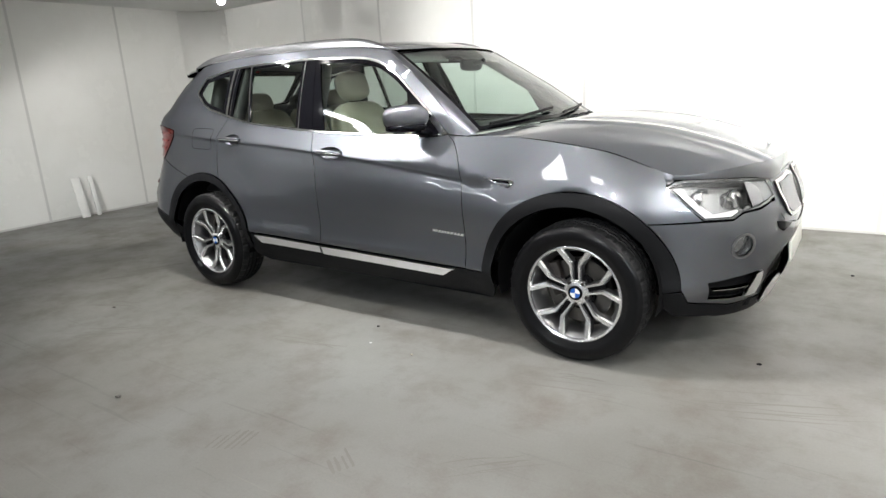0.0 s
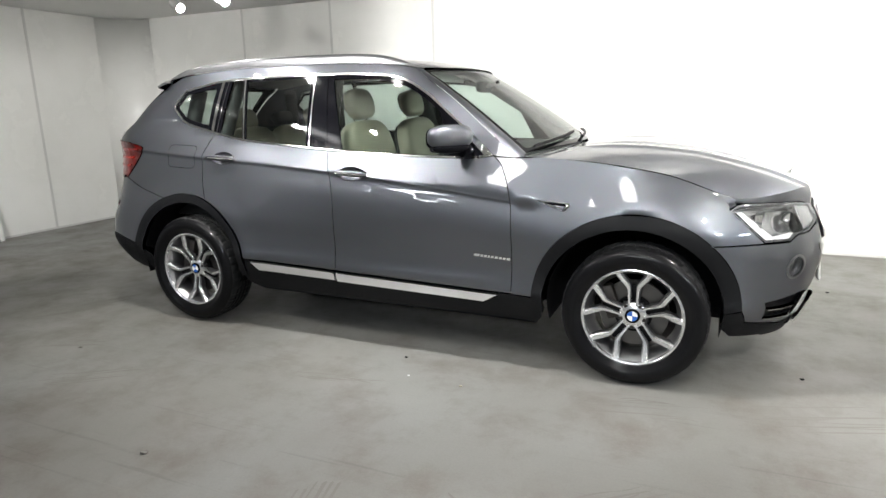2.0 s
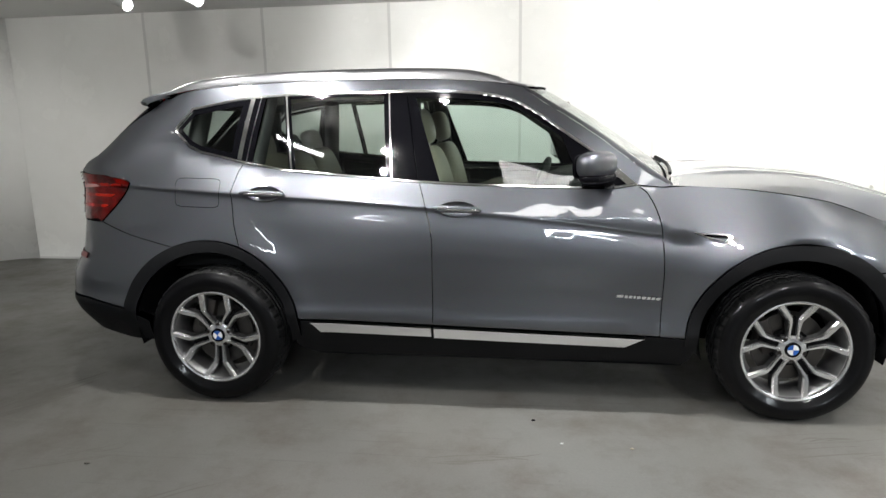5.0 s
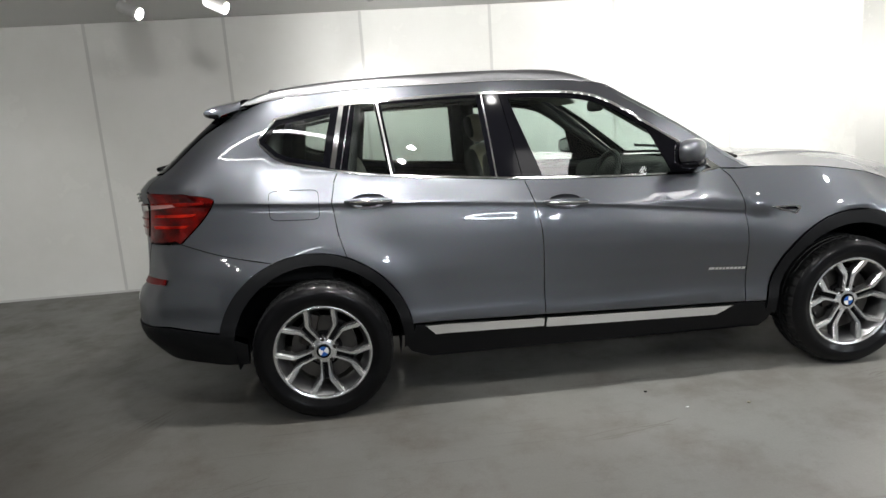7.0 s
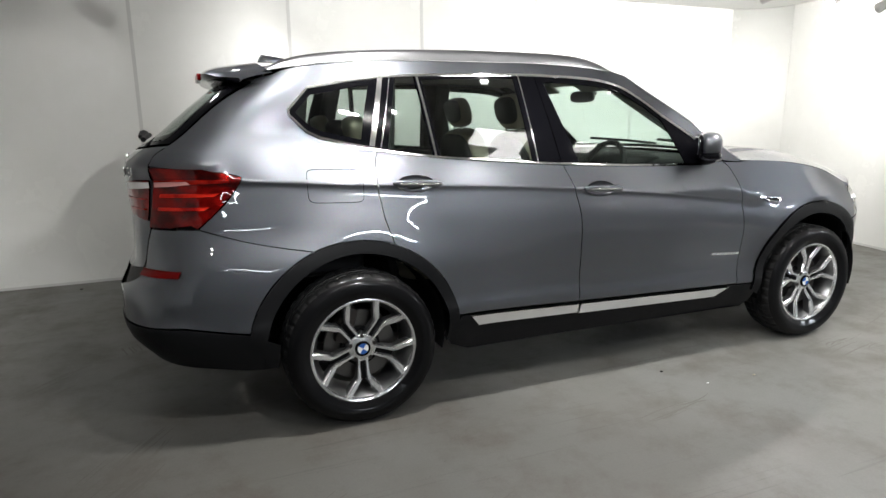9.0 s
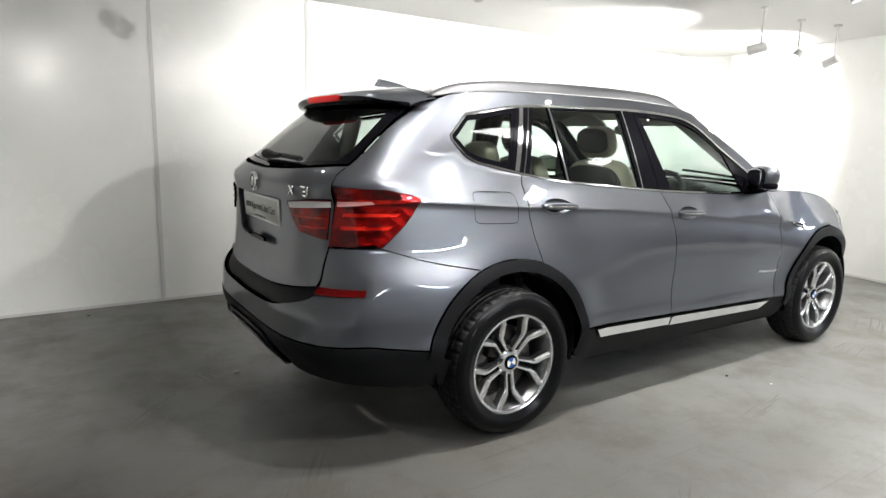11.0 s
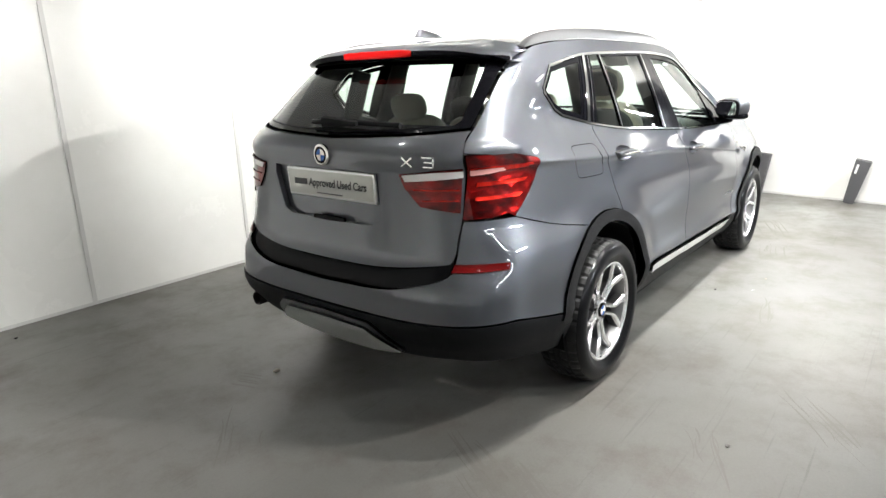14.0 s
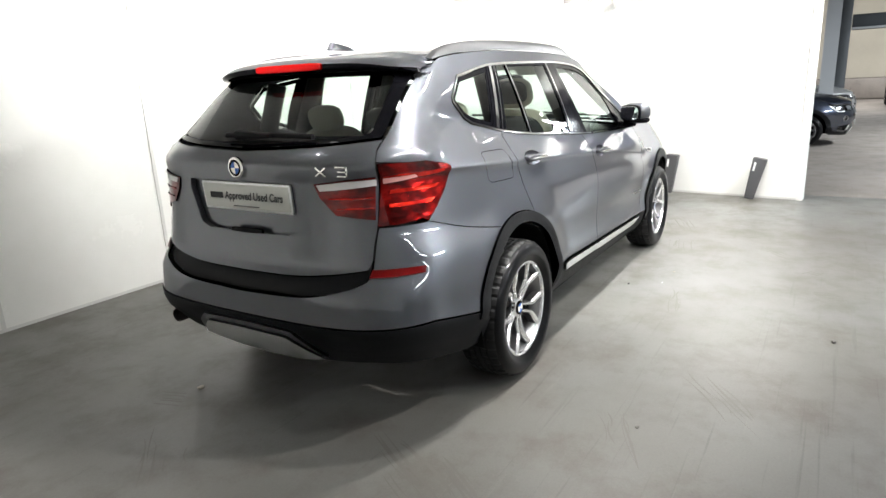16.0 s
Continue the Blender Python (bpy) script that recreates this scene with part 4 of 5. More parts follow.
    right += line("s", (-1.875, 0.498), (-1.95, 0.508), (-2.12, 0.535)) + line("r", (0.62, 0.530), (0.3, 0.526), (0.0, 0.524), smooth=True)
    P("rear_bumper", mirror_loop(right), PAINT, car)
    right = line("r", (0.0, 0.726), (0.3, 0.732), (0.58, 0.765), (0.632, 0.778)) + line("r", (0.630, 0.722), (0.555, 0.688), (0.35, 0.645), (0.0, 0.630))
    P("load_lip", mirror_loop(right), PLASTIC, car, "black plastic bumper lip", off=-0.022, depth=0.01)
    recess = line("r", (0.0, 1.10), (0.335, 1.10), (0.345, 1.06), (0.30, 0.905), (0.25, 0.882), (0.0, 0.875))
    recess = mirror_loop(recess)
    right = line("r", (0.0, 0.714), (0.3, 0.720), (0.575, 0.750), (0.632, 0.775), (0.643, 0.86), (0.6495, 0.93), (0.6505, 1.05), (0.648, 1.18), (0.632, 1.262), smooth=True)
    right += line("r", (0.632, 1.262), (0.36, 1.240), (0.0, 1.226), smooth=True)
    gate = P("tailgate", mirror_loop(right), PAINT, car, holes=[recess])
    P("plate_recess", recess, PAINT, gate, off=-0.026, depth=-0.026, gap=-0.002)
    P("gate_handle", mirror_loop(line("r", (0.0, 0.898), (0.10, 0.895), (0.10, 0.875), (0.0, 0.872))), GLOSS_BLACK, gate, off=0.006)
    glass = line("r", (0.0, 1.234), (0.35, 1.248), (0.622, 1.270), smooth=True) + line("r", (0.622, 1.27), (0.604, 1.40), (0.575, 1.53), smooth=True) + line("r", (0.575, 1.53), (0.0, 1.545), smooth=True)
    clear = line("r", (0.0, 1.252), (0.33, 1.266), (0.56, 1.284), smooth=True) + line("r", (0.572, 1.30), (0.556, 1.40), (0.53, 1.505), smooth=True) + line("r", (0.51, 1.518), (0.0, 1.528))
    P("rear_window_border", mirror_loop(glass), GLOSS_BLACK, gate, "black glazed border", holes=[mirror_loop(clear)], off=-0.002)
    P("rear_window", mirror_loop(clear), DARK_GLASS, gate, "tinted rear window", off=-0.003, depth=0)

    # tail lamps
    outer = line("r", (0.652, 1.178), (0.652, 1.05), (0.648, 0.93)) + [(to_u("s", -2.14, 0.93), 0.93)] + [(to_u("s", -2.06, 0.94), 0.94)] + lamp_front[::-1] + [(to_u("s", -2.0, 1.17), 1.17)]
    both("tail_lamp", outer, RED, car, "red tail lamp", off=0.006, depth=0.03, h=0.03)
    inner = line("r", (0.645, 1.128), (0.55, 1.122), (0.412, 1.105), (0.435, 1.05), (0.50, 0.978), (0.644, 0.955))
    both("gate_lamp", inner, RED, gate, "red tailgate lamp", off=0.008, depth=0.02, h=0.03)
    both("reversing_lens", line("r", (0.645, 1.122), (0.55, 1.116), (0.425, 1.102), (0.440, 1.074), (0.55, 1.082), (0.645, 1.090)), WHITE_LENS, gate, "white lens strip", off=0.011, depth=0.006, h=0.02)
    both("lamp_strip", line("r", (0.66, 1.128), (0.70, 1.130)) + [(to_u("s", -1.90, 1.124), 1.124), (to_u("s", -1.895, 1.112), 1.112)] + line("r", (0.70, 1.106), (0.66, 1.102)), LIGHT_RED, car, "bright red light strip", off=0.009, depth=0.004, h=0.02)
    both("lamp_strip", line("r", (0.658, 1.122), (0.70, 1.124)) + [(to_u("s", -2.06, 1.124), 1.124), (to_u("s", -2.04, 1.108), 1.108)] + line("r", (0.70, 1.098), (0.658, 1.094)), PINK_LENS, car, "pale pink lens strip", off=0.011, depth=0.006, h=0.02)
    for zz in (1.046, 1.005):
        both("light_bar", line("r", (0.636, zz + 0.005), (0.47 + (1.048 - zz) * 0.8, zz + 0.005), (0.475 + (1.048 - zz) * 0.8, zz - 0.005), (0.636, zz - 0.005)), LIGHT_RED, gate, "bright red light bar", off=0.012, depth=0.004, h=0.02)
    for zz, x1 in ((1.062, -1.935), (1.008, -1.975)):
        both("lamp_bar", [(to_u("r", 0.675, zz + 0.010), zz + 0.010), (to_u("s", x1, zz + 0.008), zz + 0.008), (to_u("s", x1 - 0.03, zz - 0.010), zz - 0.010), (to_u("r", 0.675, zz - 0.010), zz - 0.010)], LIGHT_RED, car, "bright red light bar", off=0.010, depth=0.005, h=0.02)
    both("reflector", line("r", (0.636, 0.764), (0.73, 0.764)) + [(to_u("s", -2.11, 0.764), 0.764), (to_u("s", -2.125, 0.733), 0.733)] + line("r", (0.73, 0.728), (0.632, 0.728)), RED_FLAT, car, "red bumper reflector", off=0.006, h=0.03)

    # tail cladding
    right = line("r", (0.0, 0.522), (0.3, 0.524), (0.62, 0.528), smooth=True) + line("s", (-2.12, 0.532), (-1.95, 0.506), (-1.865, 0.494)) + line("s", (-1.752, 0.43), (-1.762, 0.31), (-1.90, 0.318), (-2.05, 0.335)) + line("r", (0.60, 0.35), (0.3, 0.31), (0.0, 0.29))
    P("rear_cladding", mirror_loop(right), PLASTIC, car, "black plastic lower bumper", off=0.004, depth=0.05)
    right = line("r", (0.0, 0.468), (0.25, 0.464), (0.305, 0.43), (0.385, 0.362), (0.30, 0.335), (0.18, 0.308), (0.0, 0.296))
    P("skid_plate", mirror_loop(right), SILVER, car, "silver skid plate", off=0.026, depth=0.03, h=0.03)
    right = line("r", (0.0, 0.496), (0.275, 0.490), (0.33, 0.450), (0.40, 0.362), (0.385, 0.358), (0.305, 0.428), (0.25, 0.462), (0.0, 0.466))
    P("skid_rim", mirror_loop(right), RAIL, car, off=0.016, depth=0.02, h=0.03)
    bm = lathe([(0.036, 0.10), (0.036, -0.05), (0.033, -0.055), (0.030, -0.05), (0.030, 0.09), (0.0, 0.09)], 28)
    bmesh.ops.transform(bm, matrix=Matrix.Translation((-2.262, 0.600, 0.392)) @ Matrix.Rotation(radians(-90), 4, "Z"), verts=bm.verts)
    part("tailpipe", bm, IRON, car, "dark round tailpipe")

    # nose
    right = line("f", (0.0, 0.615), (0.10, 0.620), (0.36, 0.668), (0.425, 0.735), (0.43, 0.776), smooth=True)
    right += line("f", (0.483, 0.773), (0.561, 0.752), (0.643, 0.747), (0.685, 0.720)) + line("s", (1.955, 0.720), (1.85, 0.717), (1.738, 0.715), smooth=True) + arch(*AF, 45, 2, 20)
    right += line("s", (1.90, 0.340), (2.02, 0.312)) + line("f", (0.6, 0.302), (0.3, 0.304), (0.0, 0.306), smooth=True)
    C = 5.6
    fog = [(to_u("f", 0.638 + 0.044 * math.cos(t), 0.597 + 0.056 * math.sin(t)), 0.597 + 0.056 * math.sin(t)) for t in np.linspace(0, 2 * math.pi, 25)[:-1]]
    duct = line("f", (0.522, 0.462), (0.645, 0.448), (0.729, 0.434), (0.714, 0.39), (0.695, 0.345), (0.548, 0.331), (0.505, 0.38))
    mouth = mirror_loop(line("f", (0.0, 0.575), (0.26, 0.557), (0.40, 0.520), (0.465, 0.455), (0.435, 0.36), (0.36, 0.325), (0.0, 0.325)), C)
    flipu = lambda q: [(2 * C - u, z) for u, z in reversed(q)]
    bumper = P("front_bumper", mirror_loop(right, C), PAINT, car, holes=[fog, flipu(fog), duct, flipu(duct), mouth])
    P("lower_grille", mouth, PLASTIC, bumper, "black mesh grille", off=-0.035, depth=-0.035, gap=-0.003)
    for q in (duct, flipu(duct)):
        P("side_duct", q, PLASTIC, bumper, "black air duct", off=-0.03, depth=-0.03, gap=-0.003)
    for q in (fog, flipu(fog)):
        P("fog_lamp", q, LAMP_INNER, bumper, "round fog lamp", off=-0.025, depth=-0.025, gap=-0.002)
        P("fog_glass", q, LENS, bumper, off=-0.004, depth=0, gap=0.004)
        P("fog_ring", q, RAIL, bumper, off=0.002, depth=0.01, gap=-0.003, holes=[list(map(tuple, shrink(tidy(q), 0.004)))])
    both("duct_trim", line("f", (0.560, 0.402), (0.545, 0.452), (0.508, 0.462), (0.490, 0.40), (0.472, 0.335), (0.545, 0.336), (0.552, 0.37)), SILVER, bumper, "silver duct trim", off=0.008, h=0.03)
    both("duct_blade", line("f", (0.712, 0.402), (0.64, 0.398), (0.552, 0.398), (0.552, 0.389), (0.64, 0.389), (0.710, 0.393)), CHROME, bumper, "chrome duct blade", off=0.004, depth=0.02, h=0.02)
    both("duct_blade", line("f", (0.698, 0.352), (0.62, 0.342), (0.55, 0.339), (0.55, 0.332), (0.62, 0.334), (0.697, 0.344)), CHROME, bumper, "chrome duct blade", off=0.003, depth=0.015, h=0.02)
    both("upper_intake", line("f", (0.462, 0.684), (0.36, 0.664), (0.27, 0.640), (0.40, 0.622), (0.445, 0.645)), GLOSS_BLACK, bumper, "black intake slot", off=0.002, depth=0.008, h=0.03)
    low = line("f", (0.0, 0.304), (0.3, 0.302), (0.6, 0.300), smooth=True) + line("s", (2.02, 0.310), (1.90, 0.338), (1.884, 0.402)) + line("s", (1.802, 0.392), (1.800, 0.30), (1.835, 0.256), (1.97, 0.242)) + line("f", (0.6, 0.232), (0.3, 0.212), (0.0, 0.205))
    P("front_cladding", mirror_loop(low, C), PLASTIC, car, "black plastic lower bumper", off=0.003, depth=0.05)
    low = line("f", (0.0, 0.372), (0.24, 0.370), (0.34, 0.415), (0.40, 0.40), (0.405, 0.34), (0.36, 0.255), (0.0, 0.228))
    P("front_skid", mirror_loop(low, C), SILVER, car, "silver front skid plate", off=0.016, depth=0.02, h=0.03)
    part("front_plate", rbox((2.250, 0, 0.49), (0.012, 0.50, 0.10), 0.004, m=Matrix.Rotation(radians(-4), 4, "Y")), PLATE, car, "plain number plate")
    wins = []
    for sd in (0, 1):
        q = line("f", (0.045, 0.680), (0.27, 0.687), (0.330, 0.714), (0.369, 0.796), (0.357, 0.841), (0.11, 0.853), (0.045, 0.839))
        wins.append(flipu(q) if sd else q)
    P("nose_panel", mirror_loop(line("f", (0.0, 0.610), (0.10, 0.615), (0.36, 0.662), (0.43, 0.735), (0.438, 0.80), (0.43, 0.876), (0.0, 0.880)), C), PAINT, car, holes=wins, off=-0.004, depth=0.02)
    for sd in (0, 1):
        kid = line("f", (0.035, 0.665), (0.28, 0.672), (0.345, 0.706), (0.390, 0.796), (0.375, 0.852), (0.10, 0.866), (0.035, 0.85))
        win = line("f", (0.05, 0.685), (0.27, 0.691), (0.326, 0.718), (0.365, 0.796), (0.353, 0.837), (0.11, 0.849), (0.05, 0.835))
        kid, win = (flipu(kid), flipu(win)) if sd else (kid, win)
        g = P("kidney_grille", kid, SILVER, car, "chrome-framed grille", holes=[win], off=0.006, depth=0.012, h=0.02)
        P("grille_back", win, VOID, g, off=-0.035, depth=-0.04, gap=-0.004)
        for k in range(13):
            yy = 0.065 + 0.0235 * k
            z1 = 0.842 if yy < 0.34 else 0.81
            z0 = 0.688 + max(0, yy - 0.25) * 0.45
            a, _ = at_skin("f", -yy if sd else yy, z0, 0.004)
            b, _ = at_skin("f", -yy if sd else yy, z1, 0.004)
            part("grille_slat", tube([a, (a + b) / 2, b], 0.0045, 6), LAMP_INNER, g)
    lamp = line("s", (1.798, 0.872), (1.955, 0.728)) + line("f", (0.68, 0.727), (0.643, 0.753), (0.561, 0.759), (0.483, 0.779), (0.41, 0.798)) + line("f", (0.41, 0.798), (0.395, 0.862))
    lamp += line("f", (0.395, 0.864), (0.55, 0.888), (0.70, 0.898)) + line("s", (1.86, 0.900), (1.825, 0.893))
    both("headlamp", lamp, LAMP_INNER, car, "clear headlamp with round projectors", off=-0.05, depth=-0.05, gap=0.001, h=0.03)
    both("headlamp_trim", lamp, RAIL, car, "satin headlamp surround", holes=[list(map(tuple, shrink(tidy(lamp), 0.006)))], off=-0.002, depth=0.012, gap=0.002, h=0.03)
    both("headlamp_glass", lamp, LENS, car, off=0.003, depth=0.004, h=0.03)
    both("headlamp_strip", line("s", (1.820, 0.866), (1.957, 0.736)) + line("f", (0.686, 0.735), (0.655, 0.757), (0.660, 0.768)) + line("s", (1.985, 0.756), (1.850, 0.868)), WHITE_LENS, car, "white light strip", off=-0.004, depth=0.01, h=0.02)
    both("headlamp_cover", line("f", (0.590, 0.768), (0.48, 0.789), (0.418, 0.806), (0.405, 0.856), (0.560, 0.880)), LAMP_GREY, car, off=-0.008, depth=0.02, h=0.03)
    for yy, zz, rr in ((0.745, 0.825, 0.050), (0.64, 0.822, 0.046)):
        for sd in (1, -1):
            c, n = at_skin("f", yy, zz, -0.045)
            c, n = Vector((c.x, sd * c.y, c.z)), Vector((1, -0.15 * sd, 0)).normalized()
            bm = lathe([(rr, -0.03), (rr * 0.95, 0.0), (rr * 0.75, 0.01), (rr * 0.7, 0.0), (rr * 0.4, -0.016), (0.0, -0.022)], 28)
            bmesh.ops.transform(bm, matrix=Matrix.Translation(c) @ n.to_track_quat("-Y", "Z").to_matrix().to_4x4(), verts=bm.verts)
            part("projector", bm, CHROME, car, "round chrome projector")

    # bonnet, screen, roof
    loop = [(0.0, -0.7985), (1.247, -0.7985), (1.247, 0.7985), (0.0, 0.7985)]
    P("bonnet", loop, PAINT, car, surf=hood_surf, depth=0.02, gap=0.0006, h=0.022)
    lip_z = pch([0.0, 0.10, 0.395, 0.45, 0.55, 0.70, 0.775], [0.872, 0.872, 0.862, 0.874, 0.890, 0.899, 0.903])
    rows = []
    bow = lambda top, mid, low: [top * (1 - t) ** 2 + mid * 2 * t * (1 - t) + low * t * t for t in np.linspace(0, 1, 6)]
    for y in np.linspace(-0.775, 0.775, 63):
        b = 0.0
        for _ in range(6):
            q = hood_surf(np.array([1.246]), np.array([b]))[0]
            b += (y - q[1]) * 0.8 / 0.785
        top = Vector(q)
        low, _ = at_skin("f", -y, float(lip_z(abs(y))), 0.002)
        mid = Vector((max(top.x, low.x) + 0.004, y, top.z * 0.6 + low.z * 0.4))
        rows.append(bow(top, mid, low))
    for a, x, z in ((1.22, 1.825, 0.895), (1.17, 1.800, 0.884), (1.12, 1.786, 0.905)):
        top = Vector(hood_surf(np.array([a]), np.array([-0.797]))[0])
        low, _ = at_skin("s", x, z, 0.001)
        flat = Vector((1, -1, 1))
        rows.insert(0, bow(top, (top + low) / 2, low))
        rows.append(bow(top * flat, (top + low) * flat / 2, low * flat))
    v = [p for r in rows for p in r]
    f = [(i * 6 + j, i * 6 + j + 1, i * 6 + j + 7, i * 6 + j + 6) for i in range(len(rows) - 1) for j in range(5)]
    make_mesh("bonnet_lip", v, f, PAINT, car)
    c = Vector(hood_surf(np.array([1.17]), np.array([0.0]))[0])
    bm = lathe([(0.042, 0.004), (0.041, -0.003), (0.034, -0.006), (0.0, -0.006)], 28)
    m = Matrix.Translation(c + Vector((0, 0, 0.002))) @ Matrix.Rotation(radians(-62), 4, "Y") @ Matrix.Rotation(radians(-90), 4, "X")
    bmesh.ops.transform(bm, matrix=m, verts=bm.verts)
    part("bonnet_badge", bm, CHROME, car)
    loop = [(-0.696, 0.02), (0.696, 0.02), (0.696, 0.89), (-0.696, 0.89)]
    clear = [(-0.672, 0.05), (0.672, 0.05), (0.672, 0.875), (-0.672, 0.875)]
    P("windscreen_border", loop, GLOSS_BLACK, car, holes=[clear], surf=screen_surf, depth=0.004, gap=0)
    P("windscreen", clear, GLASS, car, "clear green-tinted windscreen", surf=screen_surf, off=-0.001, depth=0, gap=0)
    pts = [(0.84, 1.105), (0.738, 1.160), (0.613, 1.255), (0.486, 1.350), (0.357, 1.437), (0.251, 1.502), (0.16, float(roof_edge(0.16)))]
    pa = [at_skin("s", x, z)[0] for x, z in spline(pts, 6)]
    tv = np.linspace(0.02, 0.89, len(pa))
    pb = screen_surf(np.full(len(pa), -0.696), tv)
    for fl in (False, True):
        n, v = len(pa), []
        for p, q in zip(pa, pb):
            p, q = Vector(p), Vector(q)
            out = Vector((0.55, -0.55, 0.62))
            for t in np.linspace(0, 1, 6):
                w = p * (1 - t) + q * t + out * (0.009 * 4 * t * (1 - t)) * min(1.0, (p - q).length / 0.06)
                v.append((w.x, -w.y if fl else w.y, w.z))
        make_mesh("windscreen_pillar", v, [(6 * i + j, 6 * i + j + 1, 6 * i + j + 7, 6 * i + j + 6) for i in range(n - 1) for j in range(5)], PAINT, car)
    edge = [(x, float(half_width(np.array(x), roof_edge(x))) - 0.008) for x in np.linspace(-1.72, 0.16, 30)]
    loop = [(x, -y) for x, y in edge] + [(0.235, -0.45), (0.285, -0.22), (0.298, 0.0), (0.285, 0.22), (0.235, 0.45)] + [(x, y) for x, y in reversed(edge)] + [(-1.76, 0.3), (-1.77, 0.0), (-1.76, -0.3)]
    P("roof", loop, PAINT, car, surf=roof_surf, depth=0.02, gap=0.002)
    P("headliner", loop, HEADLINER, car, "grey cloth headliner", surf=lambda x, y: roof_surf(x, y) - np.array([0, 0, 0.05]), depth=0, gap=0.03)
    for sd in (-1, 1):
        rail = [(-1.70, 1.588), (-1.62, 1.622), (-1.50, 1.648), (-1.25, 1.670), (-0.9, 1.680), (-0.45, 1.680), (-0.15, 1.668), (0.0, 1.640), (0.10, 1.604), (0.18, 1.574)]
        ys = [0.585, 0.582, 0.58, 0.578, 0.578, 0.578, 0.575, 0.57, 0.562, 0.552]
        bm, rings = bmesh.new(), []
        for x, y, top in spline([(x, y, z) for (x, z), y in zip(rail, ys)], 6):
            foot = float(roof_edge(x)) + 0.004
            top = max(top - 0.003, foot + 0.006)
            sec = ((-0.026, foot), (-0.024, foot + 0.55 * (top - foot)), (-0.017, top - 0.006), (-0.006, top), (0.008, top - 0.001), (0.018, top - 0.010), (0.022, foot + 0.012))
            rings.append([bm.verts.new((x, sd * (y - dy), z)) for dy, z in sec])
        for a, b in zip(rings, rings[1:]):
            for i in range(6):
                bm.faces.new((a[i], a[i + 1], b[i + 1], b[i]))
        bm.faces.new(rings[0])
        bm.faces.new(rings[-1])
        part("roof_rail", bm, RAIL, car, "satin grey roof rail", sharp=50)
    bm = bmesh.new()
    rows = []
    for i, x in enumerate(np.linspace(-1.67, -1.47, 12)):
        t = i / 11
        hgt, wd = 0.042 * (1 - t) ** 0.6 * min(1, t / 0.08 + 0.25), 0.030 * math.sqrt(max(0.03, 1 - abs(2 * t - 0.8) ** 2.4))
        base = 1.648
        rows.append([bm.verts.new((x, wd * math.cos(a), base + hgt * max(0, math.sin(a)) ** 0.8)) for a in np.linspace(0, math.pi, 9)])
    for p, q in zip(rows, rows[1:]):
        for i in range(8):
            bm.faces.new((p[i], p[i + 1], q[i + 1], q[i]))
    bm.faces.new(rows[0])
    part("roof_antenna", bm, PAINT, car, "grey shark-fin antenna")

    # spoiler
    sec_top = [(-1.735, 1.612), (-1.82, 1.602), (-1.90, 1.588), (-1.945, 1.574), (-1.962, 1.560)]
    sec_low = [(-1.962, 1.560), (-1.964, 1.545), (-1.955, 1.528), (-1.93, 1.520), (-1.86, 1.523)]
    for sec, mat, name in ((sec_top, PAINT, "spoiler"), (sec_low, GLOSS_BLACK, "spoiler_underside")):
        v, f, ys = [], [], np.linspace(-0.612, 0.612, 41)
        for y in ys:
            q = abs(y) / 0.612
            for x, z in sec:
                drop = 0.045 * q ** 5 if z > 1.55 else 0.012 * q ** 5
                v.append((x + (0.105 * q ** 4 + 0.04 * q ** 16) * (1 if x < -1.8 else 0.25), y, z + 0.010 * (1 - q ** 2) - drop + 0.004))
        m = len(sec)
        for i in range(len(ys) - 1):
            f += [(i * m + j, (i + 1) * m + j, (i + 1) * m + j + 1, i * m + j + 1) for j in range(m - 1)]
        make_mesh(name, v, f, mat, car)
    part("brake_light", blob((-1.962, 0, 1.563), (0.014, 0.205, 0.017), 6), BRAKE_RED, car, "red high-level brake light")

    # glazing of the flank
    ring = line("s", (-1.25, 1.222), (-1.50, 1.276), (-1.56, 1.306), (-1.630, 1.378), (-1.632, 1.404), (-1.54, 1.500)) + line("s", *top_run(-1.525, 0.68)) + line("s", *low_run(0.66, -1.235))
    hole = list(map(tuple, shrink(tidy(ring), 0.0070)))
    both("window_trim", ring, CHROME, car, "satin chrome window surround", holes=[hole], off=0.005, depth=0.012, gap=-0.001, h=0.03)

    def pane(name, x_low0, x_top0, x_low1, x_top1, mat, off=-0.006):
        q = line("s", *[(x, float(low_z(x)) + 0.009) for x in np.linspace(x_low0, x_low1, 8)]) + line("s", *[(x, float(top_z(x)) - 0.009) for x in np.linspace(x_top1, x_top0, 14)])
        return both(name, q, mat, car, off=off, depth=0.0 if mat in (GLASS, DARK_GLASS) else 0.01, gap=0)

    def framed(name, x_low0, x_top0, x_low1, x_top1, mat, head, glass_low1, glass_top1):
        """A door pane with the black frame that runs over its head and, in front, round the mirror foot."""
        outer = line("s", *[(x, float(low_z(x)) + 0.009) for x in np.linspace(x_low0, x_low1, 10)]) + line("s", *[(x, float(top_z(x)) - 0.009) for x in np.linspace(x_top1, x_top0, 20)])
        glass = line("s", *[(x, float(low_z(x)) + 0.012) for x in np.linspace(x_low0 + 0.006, glass_low1 - 0.006, 8)])
        glass += line("s", *[(x, float(top_z(x)) - head) for x in np.linspace(glass_top1 - 0.004, x_top0 + 0.006, 16)])
        both(name + "_frame", outer, GLOSS_BLACK, car, holes=[glass], off=-0.001, depth=0.008, gap=0, h=0.03)
        both(name, glass, mat, car, off=-0.006, depth=0, gap=-0.002)

